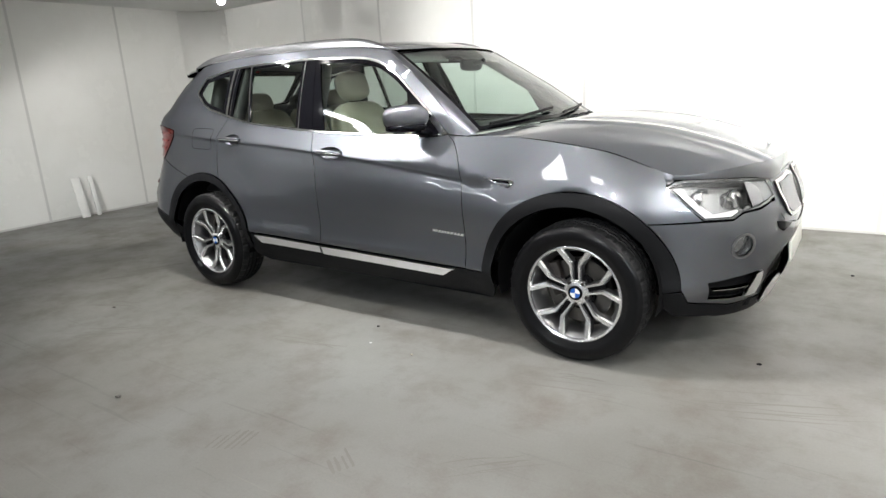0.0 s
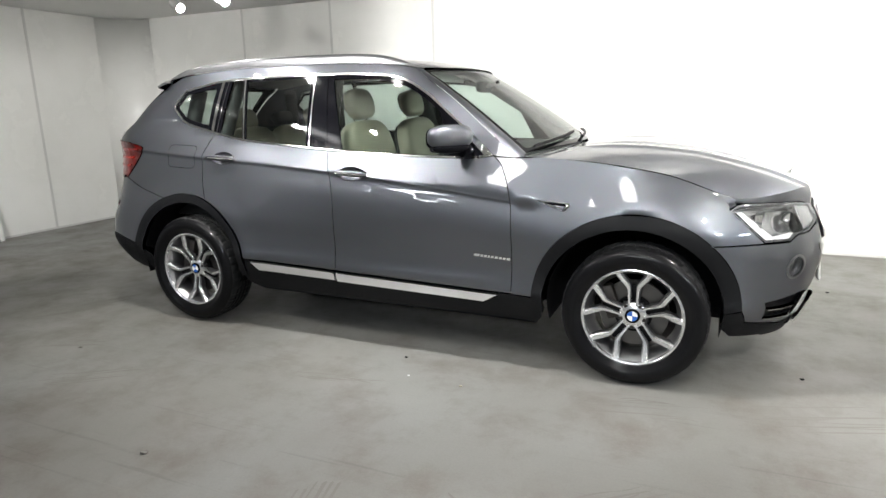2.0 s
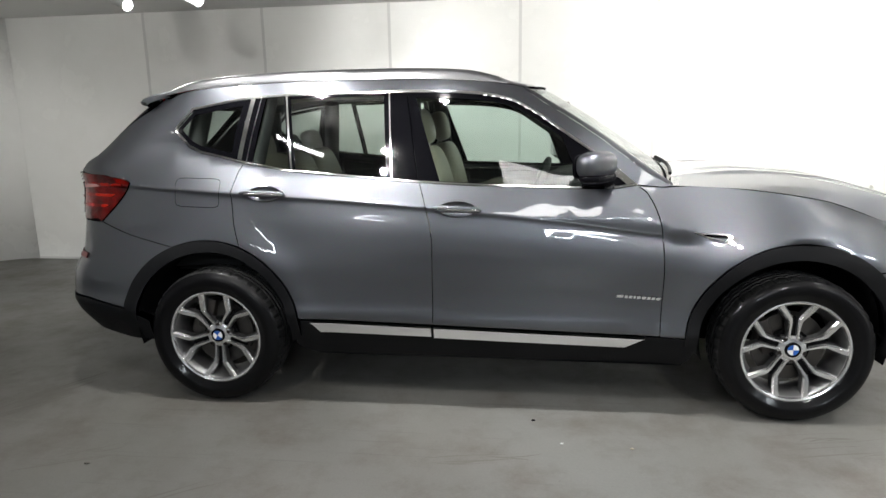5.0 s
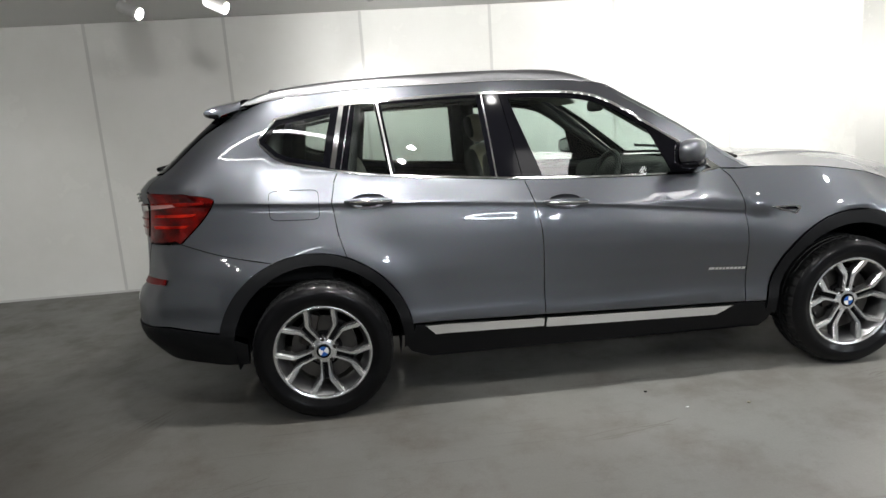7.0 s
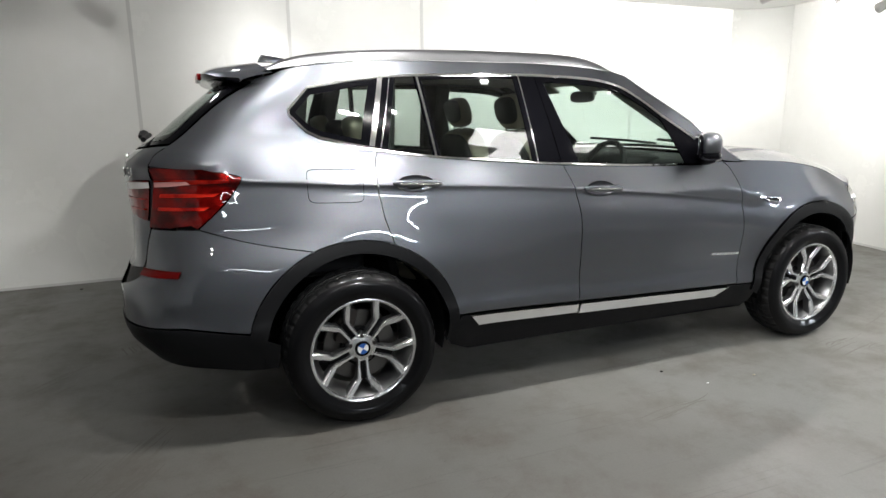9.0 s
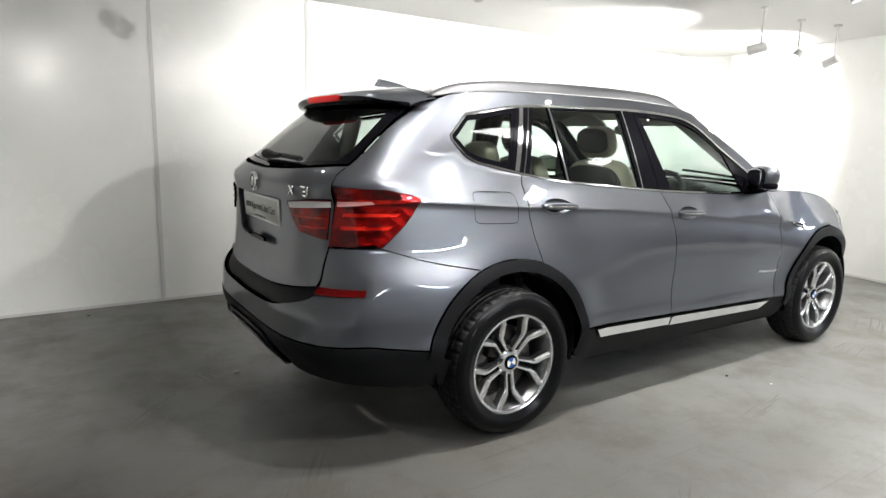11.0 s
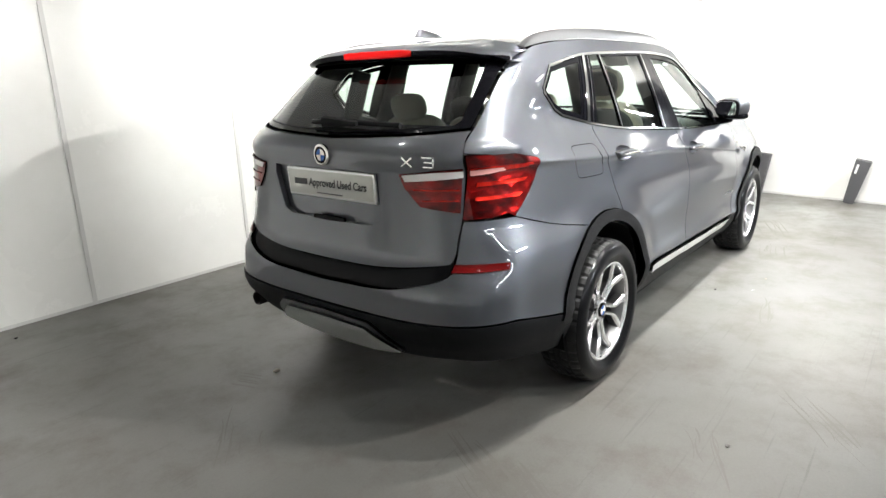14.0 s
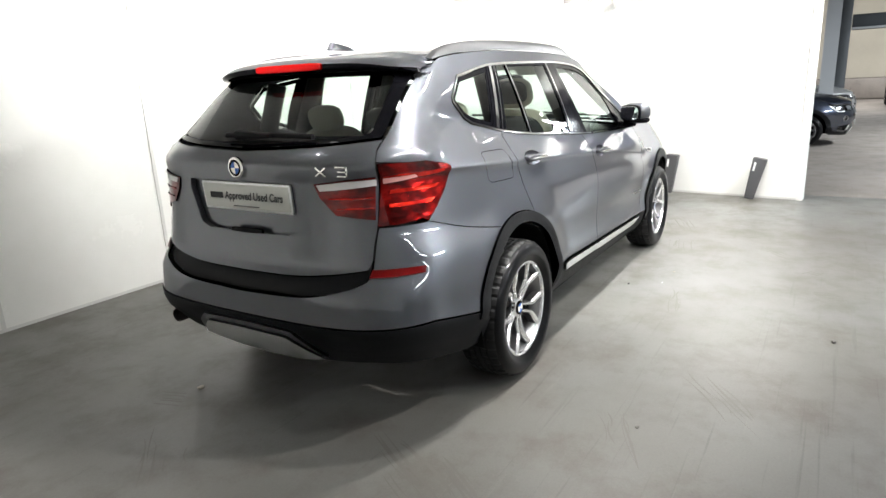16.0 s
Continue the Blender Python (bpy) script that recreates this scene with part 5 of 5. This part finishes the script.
    # quarter light, with its own rear corner
    q = line("s", (-1.31, 1.245), (-1.495, 1.287), (-1.552, 1.314), (-1.618, 1.380), (-1.620, 1.400), (-1.530, 1.492)) + line("s", *[(x, float(top_z(x)) - 0.012) for x in np.linspace(-1.50, -1.235, 8)])
    qin = list(map(tuple, shrink(tidy(q), 0.022)))
    both("quarter_border", q, GLOSS_BLACK, car, holes=[qin], off=-0.003, depth=0.006, gap=0)
    both("quarter_window", qin, DARK_GLASS, car, "tinted quarter window", off=-0.004, depth=0, gap=0)
    pane("rear_pillar_trim", -1.312, -1.240, -1.205, -1.140, GLOSS_BLACK, 0.0)
    both("pillar_chrome", line("s", (-1.290, 1.240), (-1.262, 1.234), (-1.192, 1.552), (-1.220, 1.549)), CHROME, car, off=0.004, h=0.02)
    both("pillar_edge", line("s", (-1.240, 1.230), (-1.232, 1.228), (-1.158, 1.551), (-1.166, 1.551)), CHROME, car, off=0.003, h=0.02)
    pane("rear_vent_window", -1.205, -1.140, -0.992, -1.036, DARK_GLASS)
    pane("window_bar", -0.998, -1.044, -0.972, -1.018, GLOSS_BLACK, -0.001)
    pane("window_bar_chrome", -0.990, -1.036, -0.980, -1.026, CHROME, 0.001)
    framed("rear_door_window", -0.972, -1.018, -0.485, -0.520, DARK_GLASS, 0.020, -0.488, -0.523)
    pane("door_frame_bar", -0.471, -0.503, -0.464, -0.496, CHROME, 0.002)
    pane("door_frame_edge", -0.488, -0.520, -0.471, -0.503, GLOSS_BLACK, 0.0)
    pane("centre_pillar", -0.464, -0.496, -0.340, -0.410, GLOSS_BLACK, 0.0)
    pane("centre_pillar", -0.336, -0.406, -0.240, -0.372, GLOSS_BLACK, 0.0)
    framed("front_door_window", -0.240, -0.372, 0.64, 0.62, GLASS, 0.034, 0.440, 0.350)

    # inner pillars and far-side trims seen through the glass
    for sd in (1, -1):
        for (x0, z0, x1, z1, r) in ((-0.36, 1.05, -0.40, 1.56, 0.045), (-1.22, 1.15, -1.16, 1.55, 0.05), (0.70, 1.12, 0.05, 1.56, 0.03), (-1.60, 1.25, -1.56, 1.50, 0.05)):
            y0, y1 = float(half_width(np.array(x0), np.array(z0))) - 0.075, float(half_width(np.array(x1), np.array(z1))) - 0.075
            y0, y1 = (y0 - 0.07, y1 - 0.07) if x0 < -1.5 else (y0, y1)
            part("pillar_lining", tube([(x0, sd * y0, z0), (x1, sd * y1, z1)], r, 10), TRIM_DARK, car)

    # handles, badges, fuel flap
    for x, z in ((-1.110, 1.078), (-0.145, 1.008)):
        for sd in (1, -1):
            hy = float(half_width(np.array(x), np.array(z)))
            m = Matrix.Rotation(radians(2.5), 4, "Y")
            h = part("door_handle", blob((x, -sd * (hy + 0.024), z), (0.118, 0.013, 0.017), 2.6, m=m), PAINT, car, "grey door handle")
            part("handle_strip", blob((x + 0.01, -sd * (hy + 0.034), z - 0.002), (0.10, 0.005, 0.005), 3, m=m), CHROME, h)
            for k in (-0.085, 0.085):
                part("handle_foot", rbox((x + k, -sd * (hy + 0.006), z), (0.03, 0.036, 0.022), 0.006), PAINT, h)
        both("handle_cup", handle_cup(x, z - 0.004), PAINT, car, depth=0.0, gap=0, h=0.008, surf=dented(x, z - 0.004))
    flap = [(-1.47 + math.copysign(abs(math.cos(t)) ** 0.28, math.cos(t)) * 0.121, 1.078 + math.copysign(abs(math.sin(t)) ** 0.28, math.sin(t)) * 0.071) for t in np.linspace(0, 2 * math.pi, 72, endpoint=False)]
    flap = line("s", *[(x, z - 0.035 * (x + 1.47)) for x, z in flap])
    panel("fuel_flap_joint", flap, VOID, car, holes=[list(map(tuple, shrink(tidy(flap), 0.0032)))], off=0.0035, depth=0.0, gap=0, h=0.006)
    vent = line("s", (0.925, 0.900), (1.085, 0.892), (1.098, 0.880), (1.068, 0.848), (1.015, 0.862))
    both("wing_vent", vent, CHROME, car, "chrome wing vent", holes=[line("s", (0.965, 0.891), (1.066, 0.885), (1.076, 0.876), (1.056, 0.857), (1.022, 0.866))], off=0.006, h=0.015)
    both("wing_vent_back", vent, GLOSS_BLACK, car, off=0.001, depth=0.001, gap=0.003, h=0.02)
    both("vent_bar", line("s", (0.975, 0.884), (1.058, 0.872), (1.058, 0.864), (0.985, 0.876)), CHROME, car, off=0.007, depth=0.003, h=0.015)
    xs = 0.60
    for wd in (0.030, 0.014, 0.014, 0.010, 0.016, 0.018, 0.014, 0.014, 0.018):
        q = line("s", (xs, 0.608 - 0.06 * (xs - 0.6)), (xs + wd, 0.608 - 0.06 * (xs - 0.6)), (xs + wd - 0.003, 0.596 - 0.06 * (xs - 0.6)), (xs - 0.003, 0.596 - 0.06 * (xs - 0.6)))
        both("door_badge_bar", q, SILVER, car, off=0.003, depth=0.003, gap=0, h=0.02)
        xs += wd + 0.006

    # mirrors
    for sd in (1, -1):
        turned = Matrix.Rotation(radians(-38 * sd), 4, "Z")
        mid = Vector((0.487, -sd * 0.935, 0))
        put = lambda dx, z: tuple(mid + turned @ Vector((dx, 0, 0)) + Vector((0, 0, z)))
        mb = part("door_mirror", blob(put(0, 1.210), (0.060, 0.124, 0.062), 2.7, m=turned), PAINT, car, "grey door mirror")
        part("mirror_base", blob(put(0.004, 1.153), (0.054, 0.112, 0.024), 3.0, m=turned), GLOSS_BLACK, mb)
        part("mirror_arm", tube([(0.54, -sd * 0.91, 1.132), (0.55, -sd * 0.87, 1.124), (0.55, -sd * 0.835, 1.122)], [0.026, 0.03, 0.034], 12), GLOSS_BLACK, mb)
        part("mirror_rim", blob(put(-0.050, 1.203), (0.014, 0.112, 0.058), 3.5, m=turned), GLOSS_BLACK, mb)
        part("mirror_glass", blob(put(-0.062, 1.203), (0.004, 0.098, 0.048), 4, m=turned), MIRROR, mb)
        loop = line("s", (0.668, 1.119), (0.562, 1.204), (0.548, 1.186), (0.635, 1.112), (0.56, 1.101), (0.56, 1.094))
        panel("mirror_mount", loop, CHROME, car, "chrome corner of the window surround", off=0.006, depth=0.008, flip=sd < 0, gap=0)

    # wipers
    for y0, y1 in ((-0.70, -0.05), (0.02, 0.62)):
        s0, s1 = y0 / 0.78 * 0.7, y1 / 0.78 * 0.7
        pts = [Vector(screen_surf(np.array([s]), np.array([b]))[0]) + Vector((0.012, 0, 0.016)) for s, b in zip(np.linspace(s0, s1, 8), np.linspace(0.035, 0.09, 8))]
        part("front_wiper", tube(pts, 0.009, 8), PLASTIC, car)
    pts = [at_skin("r", y, 1.262 + 0.010 * math.cos(y * 4), 0.020)[0] for y in np.linspace(-0.16, 0.36, 14)]
    w = part("rear_wiper", tube(pts, 0.012, 8), PLASTIC, car, "black rear wiper")
    pts = [at_skin("r", y, 1.252 + 0.02 * (0.36 - y), 0.034)[0] for y in np.linspace(-0.06, 0.14, 8)]
    part("wiper_arm", tube(pts, [0.026, 0.024, 0.022, 0.02, 0.016, 0.014, 0.012, 0.010], 8), PLASTIC, w)

    # tail badge and plate
    c, n = at_skin("r", 0.0, 1.160, 0.004)
    turn = Matrix.Rotation(radians(-90), 4, "Z")
    bm = lathe([(0.046, 0.006), (0.046, -0.006), (0.040, -0.010), (0.036, -0.010)], 36)
    bmesh.ops.transform(bm, matrix=Matrix.Translation(c) @ turn, verts=bm.verts)
    badge = part("tail_badge", bm, CHROME, car, "round badge, blue and white")
    bm = lathe([(0.038, -0.006), (0.024, -0.0085)], 36)
    bmesh.ops.transform(bm, matrix=Matrix.Translation(c) @ turn, verts=bm.verts)
    part("badge_ring", bm, GLOSS_BLACK, badge)
    roundel(badge, Matrix.Translation(c + Vector((-0.0095, 0, 0))) @ turn, 0.025)
    for y0, k in ((-0.455, 0), (-0.525, 1)):
        for a in ((35, -35) if k == 0 else (0,)):
            c, n = at_skin("r", -y0, 1.152, 0.004)
            if k == 0:
                part("model_badge_bar", rbox(c, (0.006, 0.062, 0.008), 0.002, m=Matrix.Rotation(radians(a), 4, "X")), CHROME, gate)
        if k == 1:
            for dz, dy, sz, high in ((0.018, 0, 0.05, 0.008), (0.0, 0.004, 0.042, 0.008), (-0.018, 0, 0.05, 0.008), (0.0, 0.022, 0.008, 0.040)):
                c, n = at_skin("r", -y0 + 0.01 + dy, 1.152 + dz, 0.004)
                part("model_badge_bar", rbox(c, (0.006, sz, high), 0.002), CHROME, gate)
    lean = Matrix.Rotation(radians(-4), 4, "Y")
    plate = part("number_plate", rbox((-2.296, 0, 1.030), (0.010, 0.530, 0.108), 0.004, m=lean), PLATE, car, "white dealer plate with black print")
    part("plate_frame", rbox((-2.291, 0, 1.029), (0.014, 0.550, 0.128), 0.005, m=lean), SILVER, plate, "grey plate frame")
    px = -2.3035
    cu = bpy.data.curves.new("plate_text", "FONT")
    cu.body, cu.size, cu.extrude, cu.offset = "Approved Used Cars", 0.047, 0.0008, 0.0010
    cu.align_x, cu.align_y = "LEFT", "CENTER"
    tx = new("plate_text_curve", cu)
    dg = bpy.context.evaluated_depsgraph_get()
    me = bpy.data.meshes.new_from_object(tx.evaluated_get(dg))
    bpy.data.objects.remove(tx)
    wid = max(v.co.x for v in me.vertices)
    sc = 0.355 / wid
    for v in me.vertices:
        xx, zz = v.co.x * sc, v.co.y
        v.co = (px + v.co.z * 0.3 + 0.07 * zz, 0.125 - xx, 1.032 + zz)
    me.materials.clear()
    me.materials.append(INK)
    t = new("plate_lettering", me)
    t.parent = plate
    part("plate_bar", rbox((px, 0.180, 1.032), (0.002, 0.082, 0.026), 0.0), INK, plate)
    part("plate_bar", rbox((px + 0.003, 0.0, 0.987), (0.002, 0.16, 0.005), 0.0), BIN_GREY, plate)

    # inside
    seat_at(car, 0.02, -0.37)
    seat_at(car, 0.02, 0.37)
    bench = new("rear_bench")
    bench.parent = car
    lean = Matrix.Rotation(radians(-16), 4, "Y")
    part("bench_cushion", blob((-0.86, 0, 0.64), (0.27, 0.66, 0.10), 5), LEATHER, bench)
    for y, wd in ((-0.42, 0.235), (0.0, 0.16), (0.42, 0.235)):
        part("bench_back", blob((-1.16, y, 0.94), (0.08, wd, 0.32), 4, m=lean), LEATHER, bench)
        part("bench_headrest", blob((-1.275, y, 1.30), (0.05, 0.12 if y else 0.10, 0.075 if y else 0.05), 3, m=lean), LEATHER if y else TRIM_DARK, bench)
    part("bench_shell", rbox((-1.24, 0, 0.90), (0.05, 1.30, 0.62), 0.02, m=lean), TRIM_DARK, bench)
    part("cabin_floor", rbox((0.0, 0, 0.46), (1.88, 1.56, 0.08), 0.02), TRIM_DARK, car)
    part("boot_floor", rbox((-1.75, 0, 0.66), (0.9, 1.20, 0.06), 0.02), TRIM_DARK, car)
    part("boot_side", rbox((-1.72, 0.64, 0.94), (0.8, 0.10, 0.55), 0.03), TRIM_DARK, car)
    part("boot_side", rbox((-1.72, -0.64, 0.94), (0.8, 0.10, 0.55), 0.03), TRIM_DARK, car)
    part("parcel_blind", rbox((-1.60, 0, 1.12), (0.62, 1.18, 0.012), 0.004), TRIM_DARK, car)
    part("dashboard", blob((0.62, 0, 0.985), (0.28, 0.70, 0.145), 4), TRIM_DARK, car)
    part("dash_trim", blob((0.40, 0, 0.92), (0.10, 0.70, 0.035), 4), TRIM_BEIGE, car)
    part("instrument_hood", blob((0.42, -0.37, 1.09), (0.14, 0.19, 0.06), 3), TRIM_DARK, car)
    part("centre_console", rbox((0.10, 0, 0.62), (0.9, 0.22, 0.28), 0.04), TRIM_DARK, car)
    bm = bmesh.new()
    ring = [(0, 0.185 * math.cos(a), 0.185 * math.sin(a)) for a in np.linspace(0, 2 * math.pi, 33)]
    tube(ring, 0.017, 10, bm)
    sw = Matrix.Translation((0.23, -0.37, 1.03)) @ Matrix.Rotation(radians(22), 4, "Y")
    bmesh.ops.transform(bm, matrix=sw, verts=bm.verts)
    wheel = part("steering_wheel", bm, TRIM_DARK, car)
    part("steering_boss", blob((0.25, -0.37, 0.995), (0.03, 0.075, 0.065), 3), TRIM_DARK, wheel)
    part("steering_spoke", tube([(0.24, -0.55, 1.0), (0.24, -0.19, 1.0)], 0.018, 8), TRIM_DARK, wheel)
    part("steering_column", tube([(0.25, -0.37, 0.99), (0.55, -0.37, 0.92)], 0.04, 10), TRIM_DARK, wheel)
    mir = part("inside_mirror", blob((0.33, 0, 1.475), (0.022, 0.125, 0.036), 3.2), TRIM_DARK, car)
    part("mirror_stem", tube([(0.35, 0, 1.48), (0.43, 0, 1.50)], 0.014, 8), TRIM_DARK, mir)
    for sd in (-1, 1):
        part("sun_visor", rbox((0.17, sd * 0.33, 1.545), (0.17, 0.40, 0.02), 0.008, m=Matrix.Rotation(radians(28), 4, "Y")), HEADLINER, car)

    # underside
    part("underbody", rbox((0.0, 0, 0.34), (1.75, 1.56, 0.20), 0.04), VOID, car)
    part("underbody", rbox((0.0, 0, 0.36), (4.25, 1.02, 0.22), 0.05), VOID, car)
    part("engine_block", rbox((1.55, 0, 0.66), (1.0, 1.0, 0.50), 0.05), VOID, car)
    part("nose_filler", rbox((1.95, 0, 0.60), (0.30, 1.20, 0.50), 0.08), VOID, car)
    part("tail_filler", rbox((-2.10, 0, 0.55), (0.30, 1.30, 0.34), 0.08), VOID, car)
    for x in (-1.395, 1.405):
        part("axle", tube([(x, -0.72, 0.345), (x, 0.72, 0.345)], 0.05, 10), VOID, car)

    for x, z in WHEELS:
        wheel_thing(car, Matrix.Translation((x, -0.806, 0.349)) @ Matrix.Rotation(radians(0 if x > 0 else 36), 4, "Y"))
        wheel_thing(car, Matrix.Translation((x, 0.806, 0.349)) @ Matrix.Rotation(math.pi, 4, "Z"))
    return car


def mirror_material():
    m, nt, out = mat_new("mirror_silver")
    bsdf(nt, out, Base_Color=(0.85, 0.87, 0.87), Metallic=1.0, Roughness=0.02)
    return m


MIRROR = mirror_material()
the_car = build_car()


# ---------------------------------------------------------------- booth clutter
def leaning_post(base, tilt):
    """A slim tapered dark post that leans, with a pale sticker near its top."""
    e = tagged(new("post"), "dark grey tapered plastic post leaning by the wall", "post", "posts by the wall")
    bm = bmesh.new()
    lo, hi, hgt = (0.045, 0.05), (0.06, 0.075), 0.48
    v = [bm.verts.new((sx * a, sy * b, z)) for (a, b), z in ((lo, 0.0), (hi, hgt)) for sx, sy in ((-1, -1), (1, -1), (1, 1), (-1, 1))]
    for q in ((0, 3, 2, 1), (4, 5, 6, 7), (0, 1, 5, 4), (1, 2, 6, 5), (2, 3, 7, 6), (3, 0, 4, 7)):
        bm.faces.new([v[i] for i in q])
    bmesh.ops.bevel(bm, geom=bm.edges[:], offset=0.006, segments=2, affect="EDGES")
    part("post_body", bm, BIN_GREY, e)
    part("sticker", rbox((-0.058, 0.035, 0.38), (0.003, 0.022, 0.10), 0.001), BADGE_WHITE, e, "white sticker")
    e.matrix_world = Matrix.Translation(base) @ Matrix.Rotation(tilt, 4, "X")
    return e


leaning_post((front_x(-0.42) - 0.11, -0.43, 0.003), radians(5))
leaning_post((front_x(-1.38) - 0.11, -1.38, 0.003), radians(11))
e = tagged(new("leaning_board"), "white plastic trim boards leaning against the end wall", "board")
for k, (y, lean, w) in enumerate(((0.18, 13, 0.10), (0.34, 9, 0.05))):
    part("board", rbox((0, 0, 0.25), (0.018, w, 0.50), 0.004), WALL, e)
    ob = e.children[-1]
    ob.matrix_local = Matrix.Translation((REAR_X + 0.14, y, 0.003)) @ Matrix.Rotation(radians(-lean), 4, "Y")


# tyre scuffs and drag marks on the booth floor
def scuff(x, y, turn, bars, width, step):
    """A row of short rubber bars left by a tyre tread."""
    bm = bmesh.new()
    rnd = random.Random(int(1000 * (x + 9) + 10 * (y + 9)))
    for i in range(bars):
        L, thick = width * rnd.uniform(0.7, 1.05), step * rnd.uniform(0.14, 0.26)
        cx, cy = i * step + rnd.uniform(-0.004, 0.004), rnd.uniform(-0.01, 0.01)
        v = [bm.verts.new((cx + a * thick + 0.3 * b * L / 2 + rnd.uniform(-0.003, 0.003), cy + b * L / 2, 0.0012)) for a, b in ((-1, -1), (0, -1.1), (1, -0.9), (1.1, 0), (1, 1), (0.1, 1.1), (-1, 0.9), (-0.8, 0))]
        bm.faces.new(v)
    ob = part("tyre_scuff", bm, MARK, None, smooth=False)
    ob.matrix_world = pose(x, y, 0, 0, 0, turn)
    return tagged(ob, "faint dark rubber tyre scuffs on the concrete floor", "tyre mark", "tyre marks", "stuff")


def drag(x, y, turn, count, length, width):
    """A bundle of thin tapered streaks, each a little bent."""
    bm = bmesh.new()
    rnd = random.Random(int(1000 * (x + 9) + 10 * (y + 9)))
    for i in range(count):
        L, wd = length * rnd.uniform(0.25, 1.0), rnd.uniform(0.0012, 0.0060)
        cx, cy, bend = rnd.uniform(-0.3, 0.3) * length, rnd.gauss(0, width / 3), rnd.uniform(-0.02, 0.02)
        up, low = [], []
        for k in range(9):
            t = k / 8
            w = wd * (0.15 + math.sin(math.pi * t) ** 0.6) * rnd.uniform(0.6, 1.2)
            px, py = cx + (t - 0.5) * L, cy + bend * (2 * t - 1) ** 2
            up.append(bm.verts.new((px, py + w, 0.0008 + 0.00002 * i)))
            low.append(bm.verts.new((px, py - w, 0.0008 + 0.00002 * i)))
        for k in range(8):
            bm.faces.new((low[k], low[k + 1], up[k + 1], up[k]))
    ob = part("drag_mark", bm, MARK, None, smooth=False)
    ob.matrix_world = pose(x, y, 0, 0, 0, turn)
    return tagged(ob, "thin brown streaks dragged over the concrete floor", "drag mark", "drag marks", "stuff")


for q in ((0.41, -2.27, 30, 6, 0.13, 0.030), (0.97, -2.17, 75, 4, 0.12, 0.030), (-2.50, 0.52, 35, 5, 0.13, 0.03)):
    scuff(*q)
for q in ((1.51, -1.13, 12, 10, 0.50, 0.16), (1.50, -1.85, 40, 6, 0.40, 0.12), (-2.80, 0.18, 50, 8, 0.35, 0.14), (-2.42, -0.86, 60, 16, 0.50, 0.14), (-1.25, -1.80, 35, 8, 0.50, 0.14),
          (-2.40, -1.12, 55, 12, 0.40, 0.12), (0.02, -1.36, 10, 8, 0.45, 0.12), (2.3, -0.9, 20, 8, 0.60, 0.26), (-1.72, -1.50, 25, 7, 0.40, 0.10)):
    drag(*q)


def crumb(x, y, r, mat):
    bm = blob((0, 0, r * 0.35), (r, r * 0.7, r * 0.35), 2.2, nu=8, nv=5)
    ob = part("grit", bm, mat)
    ob.location = (x, y, 0.001)
    return tagged(ob, "small crumb of grit lying on the floor", "grit", "grit on the floor")


for x, y, r, mat in ((2.19, -0.545, 0.012, VOID), (0.64, -1.22, 0.010, LEATHER), (-0.34, -2.26, 0.018, MARK), (0.34, -1.20, 0.008, BADGE_WHITE), (0.22, -0.99, 0.010, VOID),
                     (-1.68, -1.55, 0.014, MARK), (-2.95, 2.2, 0.012, VOID), (2.51, 1.12, 0.012, VOID), (-2.31, 0.51, 0.02, STONE)):
    crumb(x, y, r, mat)

# ---------------------------------------------------------------- hall beyond the booth
structure(slab("column", (12.5, -2.08, 0), (12.8, -1.80, 5.6), GREY_POST), "pale grey steel column of the hall", "column")
frame_dark = tagged(new("door_frame"), "dark steel frame of the hall doorway", "door frame", "", "structure")
part("upright", rbox((14.0, -2.18, 1.6), (0.22, 0.22, 3.2), 0.02), STEEL, frame_dark)
part("lintel", rbox((14.0, -5.95, 2.42), (0.2, 7.3, 0.34), 0.02), STEEL, frame_dark)
part("lower_rail", rbox((13.86, -5.95, 2.28), (0.06, 7.3, 0.05), 0.01), GREY_POST, frame_dark)
part("upright", rbox((14.0, -9.5, 1.6), (0.3, 0.3, 3.2), 0.02), STEEL, frame_dark)
structure(slab("hall_wall_east", (31.0, -14, 0), (31.3, 14, 5.6), STONE), "rough pale stone wall at the end of the hall", "wall")
structure(slab("low_bank", (29.4, -12, 0), (31.0, 2, 0.9), YARD, r=0.1), "low brown bank along the stone wall", "bank")
ld = bpy.data.lights.new("doorway_daylight", "AREA")
ld.shape, ld.size, ld.size_y, ld.energy, ld.color = "RECTANGLE", 12, 5, 1400, (0.95, 0.98, 1.0)
lo = new("doorway_daylight", ld)
lo.matrix_world = look((24, -5, 5.4), (26, -5, 0))

WHITE_PAINT = paint_material("white_paint", (0.75, 0.75, 0.75))


def parked(place, turn, scale, paint, label):
    c = copy_thing(the_car, pose(*place, 0, 0, turn) @ Matrix.Diagonal((*scale, 1)))
    for o in c.children_recursive:
        if o.type == "MESH" and o.data.materials and o.data.materials[0] == PAINT:
            o.material_slots[0].link = "OBJECT"
            o.material_slots[0].material = paint
    return tagged(c, label, "car", "cars parked in the hall")


parked((10.45, -0.24, 0), -90, (1.0, 1.0, 0.86), DARK_PAINT, "dark blue car parked nose-out in the hall")
parked((13.7, -0.30, 0), -90, (1.0, 1.0, 0.92), WHITE_PAINT, "white car parked behind the dark one")
parked((23.0, -4.6, 0), 180, (1.0, 1.0, 0.9), WHITE_PAINT, "white car parked by the stone wall")
